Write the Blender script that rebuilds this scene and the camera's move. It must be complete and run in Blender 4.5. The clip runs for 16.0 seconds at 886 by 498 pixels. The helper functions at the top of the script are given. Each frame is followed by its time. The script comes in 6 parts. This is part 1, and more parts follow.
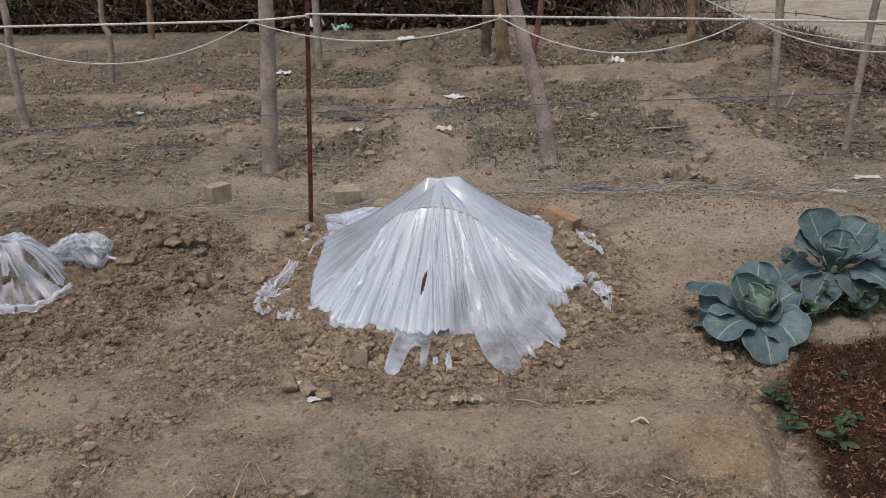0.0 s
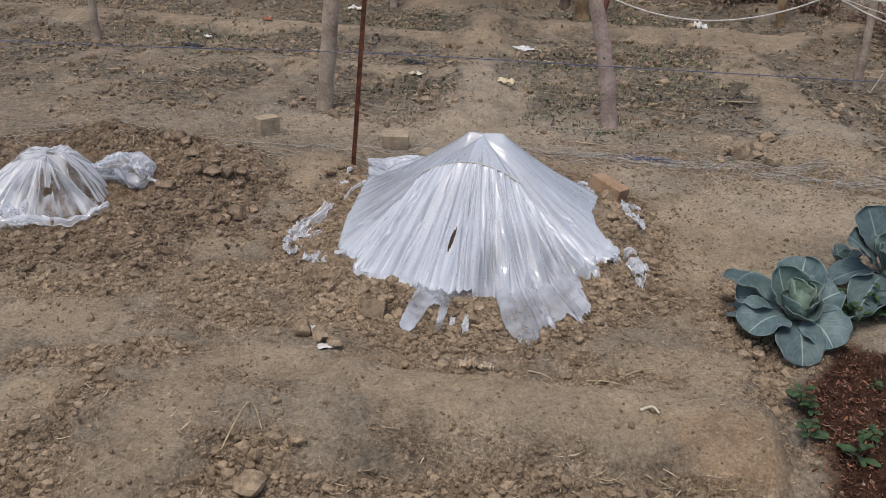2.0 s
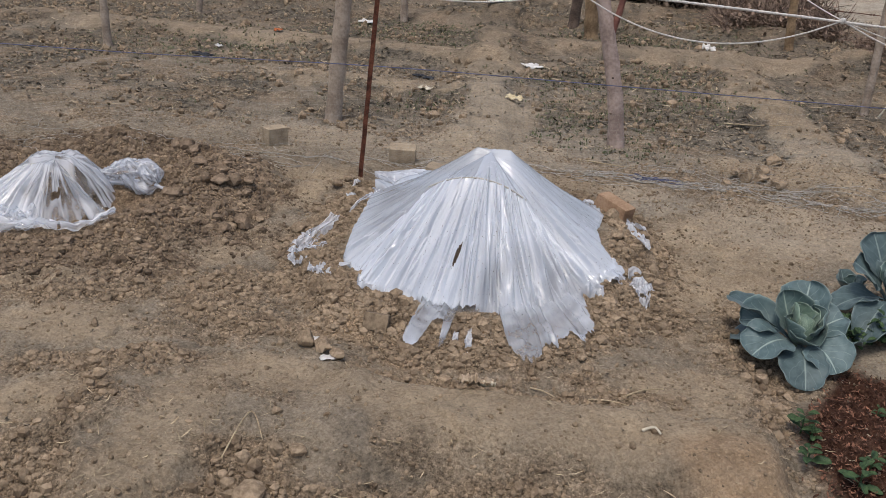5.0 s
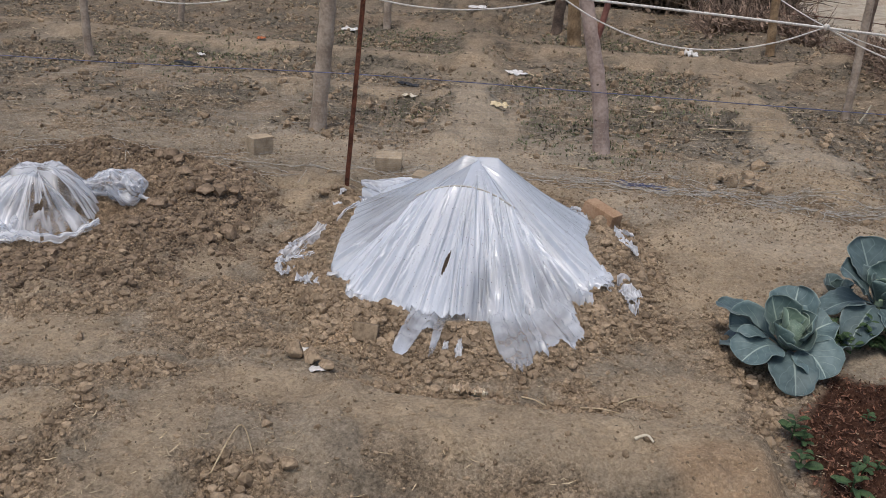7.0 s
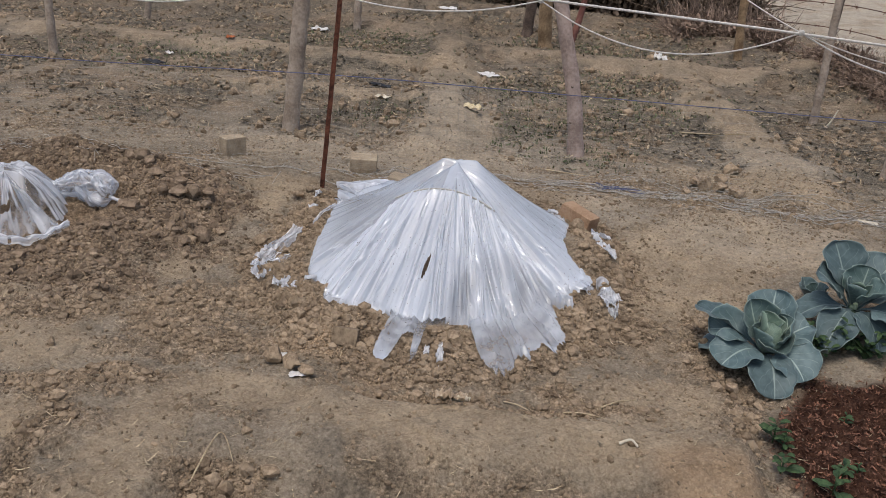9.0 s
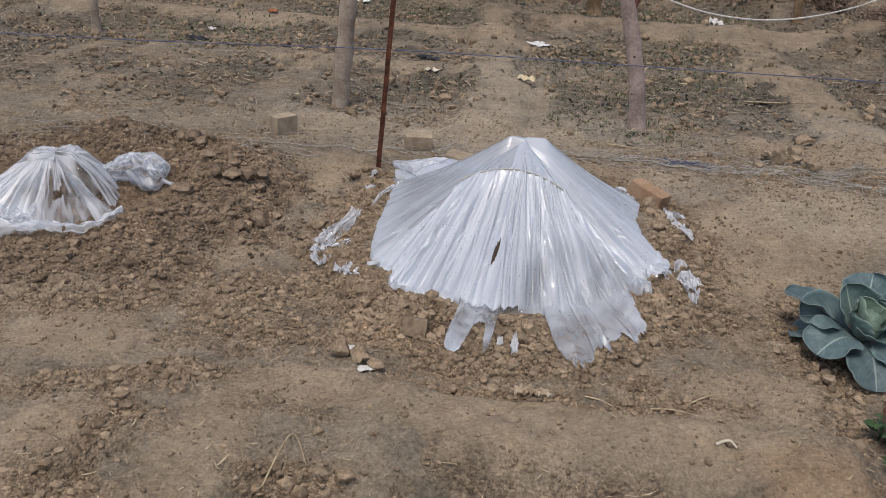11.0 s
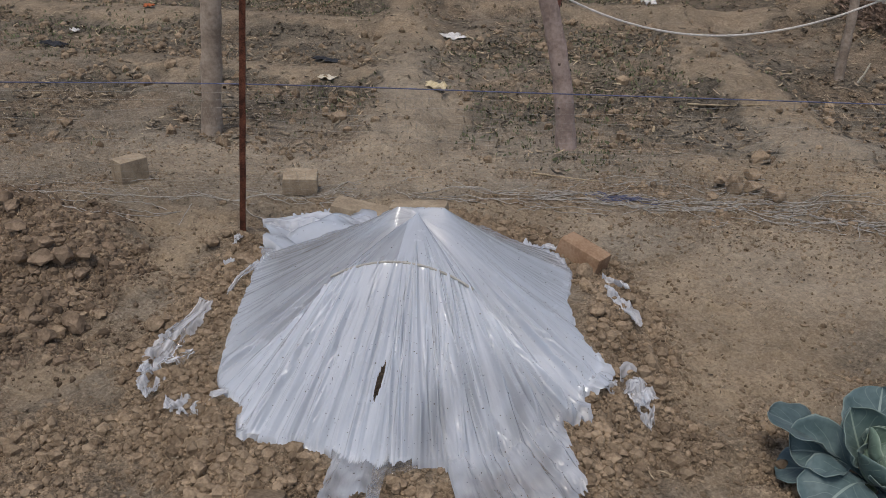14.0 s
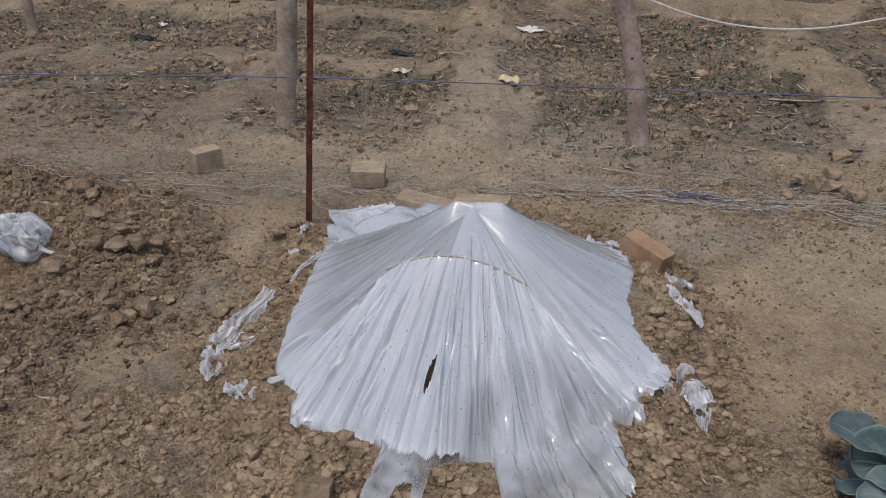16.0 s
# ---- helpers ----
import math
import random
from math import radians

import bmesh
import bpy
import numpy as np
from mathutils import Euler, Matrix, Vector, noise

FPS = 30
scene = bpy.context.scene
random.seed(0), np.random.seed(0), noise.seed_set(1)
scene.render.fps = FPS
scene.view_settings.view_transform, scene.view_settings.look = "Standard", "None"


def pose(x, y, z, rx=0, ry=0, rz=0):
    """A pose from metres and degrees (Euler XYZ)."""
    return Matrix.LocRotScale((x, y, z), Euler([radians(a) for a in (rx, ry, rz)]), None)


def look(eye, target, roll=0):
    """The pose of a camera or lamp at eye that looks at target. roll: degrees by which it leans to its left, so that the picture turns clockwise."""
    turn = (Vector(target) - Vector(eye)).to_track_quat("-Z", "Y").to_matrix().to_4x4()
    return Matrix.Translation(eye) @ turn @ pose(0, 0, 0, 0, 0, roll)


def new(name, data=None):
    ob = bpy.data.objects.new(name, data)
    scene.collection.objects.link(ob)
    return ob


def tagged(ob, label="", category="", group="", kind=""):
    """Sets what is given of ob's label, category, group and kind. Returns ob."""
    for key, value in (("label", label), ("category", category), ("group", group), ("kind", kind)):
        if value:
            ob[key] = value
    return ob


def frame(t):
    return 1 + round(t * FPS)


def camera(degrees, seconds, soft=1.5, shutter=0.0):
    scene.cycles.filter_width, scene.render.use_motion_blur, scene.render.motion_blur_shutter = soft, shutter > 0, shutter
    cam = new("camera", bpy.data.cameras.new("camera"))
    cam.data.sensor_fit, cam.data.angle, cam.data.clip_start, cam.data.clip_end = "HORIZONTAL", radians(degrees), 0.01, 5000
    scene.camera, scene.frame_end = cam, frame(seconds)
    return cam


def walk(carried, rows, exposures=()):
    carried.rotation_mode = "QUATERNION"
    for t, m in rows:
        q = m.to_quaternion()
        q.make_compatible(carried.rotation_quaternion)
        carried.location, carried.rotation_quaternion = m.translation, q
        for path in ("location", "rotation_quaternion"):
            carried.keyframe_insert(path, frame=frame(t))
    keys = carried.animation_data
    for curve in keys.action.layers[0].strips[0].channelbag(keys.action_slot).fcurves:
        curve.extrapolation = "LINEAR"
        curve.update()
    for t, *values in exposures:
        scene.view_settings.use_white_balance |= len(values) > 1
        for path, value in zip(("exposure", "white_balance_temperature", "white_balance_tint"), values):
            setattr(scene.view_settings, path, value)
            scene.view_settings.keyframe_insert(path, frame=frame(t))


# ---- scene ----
cam = camera(54.4, 16.0, 0.8)
EXPOSURES = [(0.0, -0.06), (1.5, -0.06), (1.6, 0.06), (8.7, 0.06), (11.0, 0.03), (11.5, 0.02), (12.3, -0.19), (13.0, -0.30), (14.0, -0.29), (15.0, -0.18), (16.0, -0.16)]
PATH = [
    (0, (0.374, -0.701, 1.369), (0.16, 1.16, 0.668), -1.1),
    (0.5, (0.374, -0.706, 1.37), (0.148, 1.156, 0.674), -1.3),
    (1, (0.372, -0.705, 1.372), (0.156, 1.157, 0.674), -1.4),
    (1.5, (0.372, -0.704, 1.373), (0.165, 1.16, 0.681), -1.2),
    (1.6, (0.482, -0.588, 1.359), (0.145, 1.223, 0.578), 3.3),
    (2, (0.482, -0.589, 1.37), (0.131, 1.203, 0.555), 3.3),
    (2.5, (0.479, -0.591, 1.368), (0.139, 1.206, 0.559), 3.5),
    (3, (0.472, -0.586, 1.371), (0.129, 1.213, 0.567), 4.0),
    (3.5, (0.468, -0.589, 1.37), (0.104, 1.209, 0.575), 4.2),
    (6, (0.477, -0.595, 1.372), (0.125, 1.211, 0.588), 5.1),
    (6.5, (0.464, -0.596, 1.37), (0.128, 1.215, 0.591), 4.8),
    (7, (0.454, -0.582, 1.373), (0.126, 1.235, 0.604), 4.6),
    (7.5, (0.457, -0.572, 1.37), (0.174, 1.244, 0.582), 4.8),
    (8, (0.452, -0.572, 1.38), (0.123, 1.238, 0.595), 5.1),
    (8.5, (0.445, -0.571, 1.377), (0.143, 1.251, 0.609), 5.2),
    (8.7, (0.429, -0.569, 1.373), (0.173, 1.264, 0.614), 5.7),
    (10.8, (0.266, -0.474, 1.357), (0.03, 1.332, 0.53), 5.4),
    (11, (0.261, -0.429, 1.344), (-0.062, 1.362, 0.514), 4.0),
    (11.5, (0.334, -0.128, 1.349), (-0.076, 1.661, 0.554), 3.5),
    (12, (0.392, 0.045, 1.36), (-0.05, 1.817, 0.544), 2.2),
    (12.5, (0.412, 0.107, 1.354), (0.036, 1.875, 0.498), 2.3),
    (13, (0.376, 0.29, 1.361), (0.114, 2.06, 0.468), 3.1),
    (13.5, (0.287, 0.429, 1.374), (0.081, 2.209, 0.486), 2.0),
    (14, (0.28, 0.475, 1.383), (0.101, 2.256, 0.492), 3.0),
    (14.5, (0.305, 0.499, 1.388), (0.045, 2.267, 0.49), 3.1),
    (15, (0.335, 0.496, 1.375), (0.055, 2.241, 0.438), 3.1),
    (15.5, (0.353, 0.497, 1.383), (0.017, 2.223, 0.43), 1.7),
    (16, (0.351, 0.484, 1.391), (-0.014, 2.226, 0.479), 1.5),
]
walk(cam, [(t, look(eye, target, roll)) for t, eye, target, roll in PATH], EXPOSURES)
SKY, SUN = 0.146, 1.20

# ---------- sky, sun ----------
world = bpy.data.worlds.new("overcast_sky")
scene.world = world
world.use_nodes = True
wn, wl = world.node_tree.nodes, world.node_tree.links
sky = wn.new("ShaderNodeTexSky")
sky.sky_type, sky.sun_disc = "NISHITA", False
sky.sun_elevation, sky.sun_rotation = radians(72), radians(-158)
sky.air_density, sky.dust_density, sky.ozone_density = 1.0, 4.0, 1.0
wn["Background"].inputs["Strength"].default_value = SKY
wl.new(sky.outputs[0], wn["Background"].inputs["Color"])
sun = new("sun", bpy.data.lights.new("sun", "SUN"))
sun.data.energy, sun.data.angle, sun.data.color = SUN, radians(16), (1.0, 0.96, 0.905)
sun.matrix_world = look((-1.0, -2.5, 8.2), (0, 0, 0))


# ---------- node materials ----------
def material(name):
    m = bpy.data.materials.new(name)
    m.use_nodes = True
    nt = m.node_tree
    return m, nt, nt.nodes["Principled BSDF"]


def node(nt, kind, **inputs):
    n = nt.nodes.new(kind)
    for k, v in inputs.items():
        n.inputs[k.replace("_", " ")].default_value = v
    return n


def noise_tex(nt, scale, detail=6.0, rough=0.6, coord="Object"):
    tc = nt.nodes.new("ShaderNodeTexCoord")
    n = node(nt, "ShaderNodeTexNoise", Scale=scale, Detail=detail, Roughness=rough)
    nt.links.new(tc.outputs[coord], n.inputs["Vector"])
    return n.outputs["Fac"]


def ramp(nt, fac, stops):
    r = nt.nodes.new("ShaderNodeValToRGB")
    while len(r.color_ramp.elements) < len(stops):
        r.color_ramp.elements.new(0.5)
    for e, (p, c) in zip(r.color_ramp.elements, stops):
        e.position, e.color = p, (*c, 1)
    nt.links.new(fac, r.inputs["Fac"])
    return r.outputs["Color"]


def mix(nt, fac, a, b, mode="MIX"):
    n = nt.nodes.new("ShaderNodeMix")
    n.data_type, n.blend_type = "RGBA", mode
    for slot, v in ((0, fac), (6, a), (7, b)):
        if isinstance(v, (int, float)):
            n.inputs[slot].default_value = v
        elif isinstance(v, tuple):
            n.inputs[slot].default_value = (*v, 1)
        else:
            nt.links.new(v, n.inputs[slot])
    return n.outputs[2]


def arith(nt, op, a, b=0.0):
    n = nt.nodes.new("ShaderNodeMath")
    n.operation = op
    for slot, v in ((0, a), (1, b)):
        if isinstance(v, (int, float)):
            n.inputs[slot].default_value = v
        else:
            nt.links.new(v, n.inputs[slot])
    return n.outputs[0]


def bump(nt, bsdf, height, strength, distance):
    b = node(nt, "ShaderNodeBump", Strength=strength, Distance=distance)
    nt.links.new(height, b.inputs["Height"])
    nt.links.new(b.outputs["Normal"], bsdf.inputs["Normal"])


def simple(name, dark, light, scale=20.0, rough=0.85, relief=0.4, depth=0.004, metal=0.0, second=0.0, random_tone=0.0, coord="Object"):
    """Two tones mixed by noise at two scales, with fine relief."""
    m, nt, b = material(name)
    f1, f2 = noise_tex(nt, scale, coord=coord), noise_tex(nt, second or scale * 7, 3.0, coord=coord)
    fac = arith(nt, "ADD", arith(nt, "MULTIPLY", f1, 0.65), arith(nt, "MULTIPLY", f2, 0.35))
    col = ramp(nt, fac, [(0.41, dark), (0.59, light)])
    if random_tone:
        info = nt.nodes.new("ShaderNodeNewGeometry")
        tone = arith(nt, "ADD", arith(nt, "MULTIPLY", info.outputs["Random Per Island"], random_tone), 1.0 - random_tone / 2)
        grey = nt.nodes.new("ShaderNodeCombineColor")
        for k in range(3):
            nt.links.new(tone, grey.inputs[k])
        col = mix(nt, 1.0, col, grey.outputs[0], "MULTIPLY")
    nt.links.new(col, b.inputs["Base Color"])
    b.inputs["Roughness"].default_value, b.inputs["Metallic"].default_value = rough, metal
    b.inputs["Specular IOR Level"].default_value = 0.25
    bump(nt, b, fac, relief, depth)
    return m


def soil_material():
    m, nt, b = material("dry_garden_soil")
    at = nt.nodes.new("ShaderNodeVertexColor")
    at.layer_name = "soil"
    sep = nt.nodes.new("ShaderNodeSeparateColor")
    nt.links.new(at.outputs["Color"], sep.inputs[0])
    at2 = nt.nodes.new("ShaderNodeVertexColor")
    at2.layer_name = "cover"
    sep2 = nt.nodes.new("ShaderNodeSeparateColor")
    nt.links.new(at2.outputs["Color"], sep2.inputs[0])
    big, mid, fine = noise_tex(nt, 1.3), noise_tex(nt, 13.0, 8.0, 0.7), noise_tex(nt, 90.0, 6.0, 0.7)
    grain = noise_tex(nt, 420.0, 2.0)
    fac = arith(nt, "ADD", arith(nt, "MULTIPLY", mid, 0.42), arith(nt, "MULTIPLY", fine, 0.58))
    # low ends of loose and litter are darkened for shade in crumb gaps
    loose = ramp(nt, fac, [(0.37, (0.108, 0.085, 0.060)), (0.47, (0.240, 0.194, 0.139)), (0.63, (0.338, 0.284, 0.211))])
    grey = ramp(nt, fac, [(0.38, (0.150, 0.122, 0.090)), (0.62, (0.338, 0.283, 0.212))])
    base = mix(nt, ramp(nt, big, [(0.42, (0, 0, 0)), (0.58, (1, 1, 1))]), loose, grey)
    packed = ramp(nt, fac, [(0.36, (0.216, 0.161, 0.106)), (0.45, (0.307, 0.239, 0.162)), (0.64, (0.382, 0.307, 0.215))])
    base = mix(nt, sep.outputs[0], base, packed)
    # colours damp pit soil and darkened stretches, painted shade among them
    damp_or_darkened = ramp(nt, fac, [(0.40, (0.100, 0.072, 0.051)), (0.60, (0.240, 0.181, 0.127))])
    base = mix(nt, sep.outputs[1], base, damp_or_darkened)
    mulch = ramp(nt, fac, [(0.38, (0.022, 0.011, 0.007)), (0.52, (0.062, 0.029, 0.018)), (0.66, (0.135, 0.080, 0.052))])
    base = mix(nt, sep.outputs[2], base, mulch)
    litter = ramp(nt, fac, [(0.39, (0.056, 0.047, 0.035)), (0.61, (0.222, 0.189, 0.143))])
    base = mix(nt, sep2.outputs[0], base, litter)
    dust = ramp(nt, fac, [(0.34, (0.359, 0.308, 0.237)), (0.66, (0.448, 0.392, 0.313))])
    base = mix(nt, sep2.outputs[1], base, dust)
    clay = ramp(nt, fac, [(0.38, (0.258, 0.178, 0.108)), (0.62, (0.375, 0.278, 0.184))])
    base = mix(nt, sep2.outputs[2], base, clay)
    # freshly crumbled soil is browner than the dusty crust
    base = mix(nt, arith(nt, "MULTIPLY", at.outputs["Alpha"], 0.6), base, ramp(nt, fac, [(0.40, (0.168, 0.116, 0.072)), (0.60, (0.332, 0.241, 0.155))]))
    blotch = ramp(nt, noise_tex(nt, 4.2, 9.0, 0.72), [(0.38, (0.84, 0.84, 0.84)), (0.50, (0.98, 0.98, 0.98)), (0.62, (1.14, 1.13, 1.11))])
    base = mix(nt, 1.0, base, blotch, "MULTIPLY")
    tc = nt.nodes.new("ShaderNodeTexCoord")
    grainy = arith(nt, "ADD", 0.40, arith(nt, "MULTIPLY", at.outputs["Alpha"], 0.60))
    for scale, amount in ((70.0, 0.50), (190.0, 0.70)):
        cell = node(nt, "ShaderNodeTexVoronoi", Scale=scale, Randomness=1.0)
        nt.links.new(tc.outputs["Object"], cell.inputs["Vector"])
        tone = nt.nodes.new("ShaderNodeSeparateColor")
        nt.links.new(cell.outputs["Color"], tone.inputs[0])
        level = arith(nt, "ADD", arith(nt, "MULTIPLY", arith(nt, "MULTIPLY", arith(nt, "SUBTRACT", tone.outputs[0], 0.5), amount), grainy), 1.0)
        grey3 = nt.nodes.new("ShaderNodeCombineColor")
        for k in range(3):
            nt.links.new(level, grey3.inputs[k])
        base = mix(nt, 1.0, base, grey3.outputs[0], "MULTIPLY")
    nt.links.new(base, b.inputs["Base Color"])
    b.inputs["Roughness"].default_value = 0.95
    b.inputs["Specular IOR Level"].default_value = 0.12
    crumbs = 0.0
    for scale, amount in ((34.0, 0.55), (85.0, 0.35), (190.0, 0.16)):
        vor = node(nt, "ShaderNodeTexVoronoi", Scale=scale, Randomness=1.0)
        nt.links.new(tc.outputs["Object"], vor.inputs["Vector"])
        crumbs = arith(nt, "ADD", crumbs, arith(nt, "MULTIPLY", arith(nt, "SUBTRACT", 0.75, vor.outputs["Distance"]), amount))
    loose_amount = arith(nt, "SUBTRACT", 1.0, arith(nt, "MULTIPLY", arith(nt, "MAXIMUM", sep.outputs[0], sep2.outputs[1]), 0.82))
    patchy = arith(nt, "ADD", 0.25, arith(nt, "MULTIPLY", at.outputs["Alpha"], 0.9))
    crumbs = arith(nt, "MULTIPLY", arith(nt, "MULTIPLY", crumbs, loose_amount), patchy)
    height = arith(nt, "ADD", arith(nt, "MULTIPLY", fine, 0.35), arith(nt, "MULTIPLY", grain, 0.12))
    height = arith(nt, "ADD", height, arith(nt, "MULTIPLY", mid, 1.1))
    height = arith(nt, "ADD", height, arith(nt, "MULTIPLY", crumbs, 0.75))
    bump(nt, b, height, 0.95, 0.020)
    return m


def plastic_material(name, clear, clear_edge, tint, through_light=0.4, gloss=0.2, crease=0.3, streak=0.0):
    """Milky polythene film: glossy skin, part diffuse, part see-through; clearer where it clings to the soil ("cling"), streaked along its pleats."""
    m, nt, b = material(name)
    at = nt.nodes.new("ShaderNodeVertexColor")
    at.layer_name = "cling"
    sep = nt.nodes.new("ShaderNodeSeparateColor")
    nt.links.new(at.outputs["Color"], sep.inputs[0])
    n1, n2 = noise_tex(nt, 7.0, 5.0), noise_tex(nt, 55.0, 3.0)
    dull = ramp(nt, n1, [(0.35, tuple(c * 0.86 for c in tint)), (0.65, tint)])
    tc = nt.nodes.new("ShaderNodeTexCoord")
    vor = node(nt, "ShaderNodeTexVoronoi", Scale=62.0)
    nt.links.new(tc.outputs["Object"], vor.inputs["Vector"])
    spot = ramp(nt, vor.outputs["Distance"], [(0.07, (0.30, 0.31, 0.36)), (0.12, (1, 1, 1))])
    gate = ramp(nt, noise_tex(nt, 17.0, 2.0), [(0.44, (0, 0, 0)), (0.50, (1, 1, 1))])
    dull = mix(nt, gate, dull, mix(nt, 1.0, dull, spot, "MULTIPLY"))
    nt.links.new(dull, b.inputs["Base Color"])
    b.inputs["IOR"].default_value = 1.5
    b.inputs["Specular IOR Level"].default_value = 0.7
    b.inputs["Coat Weight"].default_value = 1.0
    b.inputs["Coat Roughness"].default_value = 0.05
    rough = ramp(nt, noise_tex(nt, 22.0, 4.0), [(0.36, (gloss * 0.7,) * 3), (0.66, (gloss * 2.4,) * 3)])
    nt.links.new(rough, b.inputs["Roughness"])
    trans = node(nt, "ShaderNodeBsdfTranslucent", Color=(*tint, 1))
    glass = node(nt, "ShaderNodeBsdfTransparent", Color=(0.93, 0.95, 0.97, 1))
    m1, m2 = nt.nodes.new("ShaderNodeMixShader"), nt.nodes.new("ShaderNodeMixShader")
    m1.inputs[0].default_value = through_light
    nt.links.new(b.outputs[0], m1.inputs[1])
    nt.links.new(trans.outputs[0], m1.inputs[2])
    see = arith(nt, "ADD", arith(nt, "MULTIPLY", sep.outputs[0], clear_edge - clear), clear)
    see = arith(nt, "MULTIPLY", see, arith(nt, "ADD", 0.55, arith(nt, "MULTIPLY", n1, 0.9)))
    height = arith(nt, "ADD", arith(nt, "MULTIPLY", n1, 0.6), arith(nt, "MULTIPLY", n2, 0.4))
    if streak:
        uv = nt.nodes.new("ShaderNodeUVMap")
        lines = 0.0
        for across, along, amount in ((46.0, 2.0, 0.75), (210.0, 7.0, 0.25)):
            mp = nt.nodes.new("ShaderNodeMapping")
            mp.inputs["Scale"].default_value = (across, along, 1)
            nt.links.new(uv.outputs[0], mp.inputs[0])
            tex = node(nt, "ShaderNodeTexNoise", Scale=1.0, Detail=3.0, Roughness=0.55, Distortion=0.4)
            nt.links.new(mp.outputs[0], tex.inputs["Vector"])
            lines = arith(nt, "ADD", lines, arith(nt, "MULTIPLY", tex.outputs["Fac"], amount))
        out = nt.nodes.new("ShaderNodeSeparateXYZ")
        nt.links.new(uv.outputs[0], out.inputs[0])
        height = arith(nt, "ADD", arith(nt, "MULTIPLY", height, 0.45), arith(nt, "MULTIPLY", arith(nt, "MULTIPLY", lines, streak), arith(nt, "POWER", out.outputs[1], 1.5)))
        see = arith(nt, "MULTIPLY", see, arith(nt, "ADD", 0.5, arith(nt, "MULTIPLY", lines, 1.0)))
    nt.links.new(see, m2.inputs[0])
    nt.links.new(m1.outputs[0], m2.inputs[1])
    nt.links.new(glass.outputs[0], m2.inputs[2])
    nt.links.new(m2.outputs[0], nt.nodes["Material Output"].inputs[0])
    bump(nt, b, height, crease, 0.006)
    return m


def leaf_material(name, deep, pale, vein):
    """Leaf with a pale midrib and side veins, drawn along the leaf's own length and width."""
    m, nt, b = material(name)
    uv = nt.nodes.new("ShaderNodeUVMap")
    sep = nt.nodes.new("ShaderNodeSeparateXYZ")
    nt.links.new(uv.outputs[0], sep.inputs[0])
    u = sep.outputs[0]
    v = arith(nt, "ABSOLUTE", arith(nt, "SUBTRACT", sep.outputs[1], 0.5))
    rib = arith(nt, "LESS_THAN", v, 0.017)
    wob = arith(nt, "MULTIPLY", noise_tex(nt, 12.0, 2.0), 0.25)
    phase = arith(nt, "FRACT", arith(nt, "MULTIPLY", arith(nt, "SUBTRACT", arith(nt, "ADD", u, wob), arith(nt, "MULTIPLY", v, 0.75)), 6.0))
    side = arith(nt, "MULTIPLY", arith(nt, "LESS_THAN", phase, 0.07), arith(nt, "LESS_THAN", v, 0.40))
    f1 = noise_tex(nt, 30.0, 5.0)
    body = ramp(nt, f1, [(0.35, deep), (0.65, pale)])
    body = mix(nt, arith(nt, "MULTIPLY", side, 0.28), body, vein)
    body = mix(nt, arith(nt, "MULTIPLY", rib, 0.85), body, vein)
    info = nt.nodes.new("ShaderNodeObjectInfo")
    tone = arith(nt, "ADD", 0.80, arith(nt, "MULTIPLY", info.outputs["Random"], 0.42))
    shade = nt.nodes.new("ShaderNodeCombineColor")
    for k in range(3):
        nt.links.new(tone, shade.inputs[k])
    body = mix(nt, 1.0, body, shade.outputs[0], "MULTIPLY")
    edge = arith(nt, "GREATER_THAN", v, 0.485)
    body = mix(nt, arith(nt, "MULTIPLY", edge, 0.5), body, vein)
    nt.links.new(body, b.inputs["Base Color"])
    b.inputs["Roughness"].default_value = 0.55
    b.inputs["Specular IOR Level"].default_value = 0.35
    b.inputs["Sheen Weight"].default_value = 0.1
    bump(nt, b, arith(nt, "ADD", arith(nt, "MULTIPLY", f1, 0.3), arith(nt, "MULTIPLY", side, -0.5)), 0.5, 0.004)
    return m


SOIL = soil_material()
CLOD = simple("dry_clod", (0.160, 0.115, 0.074), (0.340, 0.258, 0.172), 14, 0.95, 0.7, 0.006, random_tone=0.4)
CLOD_DAMP = simple("damp_clod", (0.112, 0.080, 0.053), (0.250, 0.185, 0.126), 14, 0.95, 0.7, 0.006, random_tone=0.4)
FILM = plastic_material("milky_polythene_film", 0.07, 0.80, (0.735, 0.785, 0.860), 0.20, 0.12, 0.5, 0.6)
FILM_WHITE = plastic_material("whitish_polythene_film", 0.12, 0.75, (0.86, 0.88, 0.92), 0.3, 0.14, 0.6)
FILM_CLEAR = plastic_material("clear_polythene_film", 0.18, 0.92, (0.86, 0.88, 0.92), 0.3, 0.10, 0.7)
BRICK = simple("yellow_mud_brick", (0.28, 0.217, 0.147), (0.43, 0.345, 0.24), 16, 0.92, 0.6, 0.006)
BRICK_RED = simple("fired_clay_brick", (0.27, 0.165, 0.098), (0.38, 0.255, 0.162), 16, 0.92, 0.6, 0.006)
BARK = simple("smooth_grey_bark", (0.25, 0.196, 0.150), (0.44, 0.362, 0.288), 9, 0.85, 0.5, 0.006)
BARK_PINK = simple("pinkish_grey_bark", (0.26, 0.195, 0.165), (0.46, 0.360, 0.310), 8, 0.8, 0.5, 0.006)
BARK_DARK = simple("dark_bark", (0.07, 0.05, 0.04), (0.17, 0.125, 0.095), 10, 0.9, 0.7, 0.008)
BARK_RED = simple("reddish_bark", (0.13, 0.055, 0.045), (0.24, 0.11, 0.085), 10, 0.75, 0.5, 0.004)
BARK_OCHRE = simple("ochre_bark", (0.16, 0.105, 0.06), (0.33, 0.23, 0.135), 9, 0.9, 0.8, 0.01)
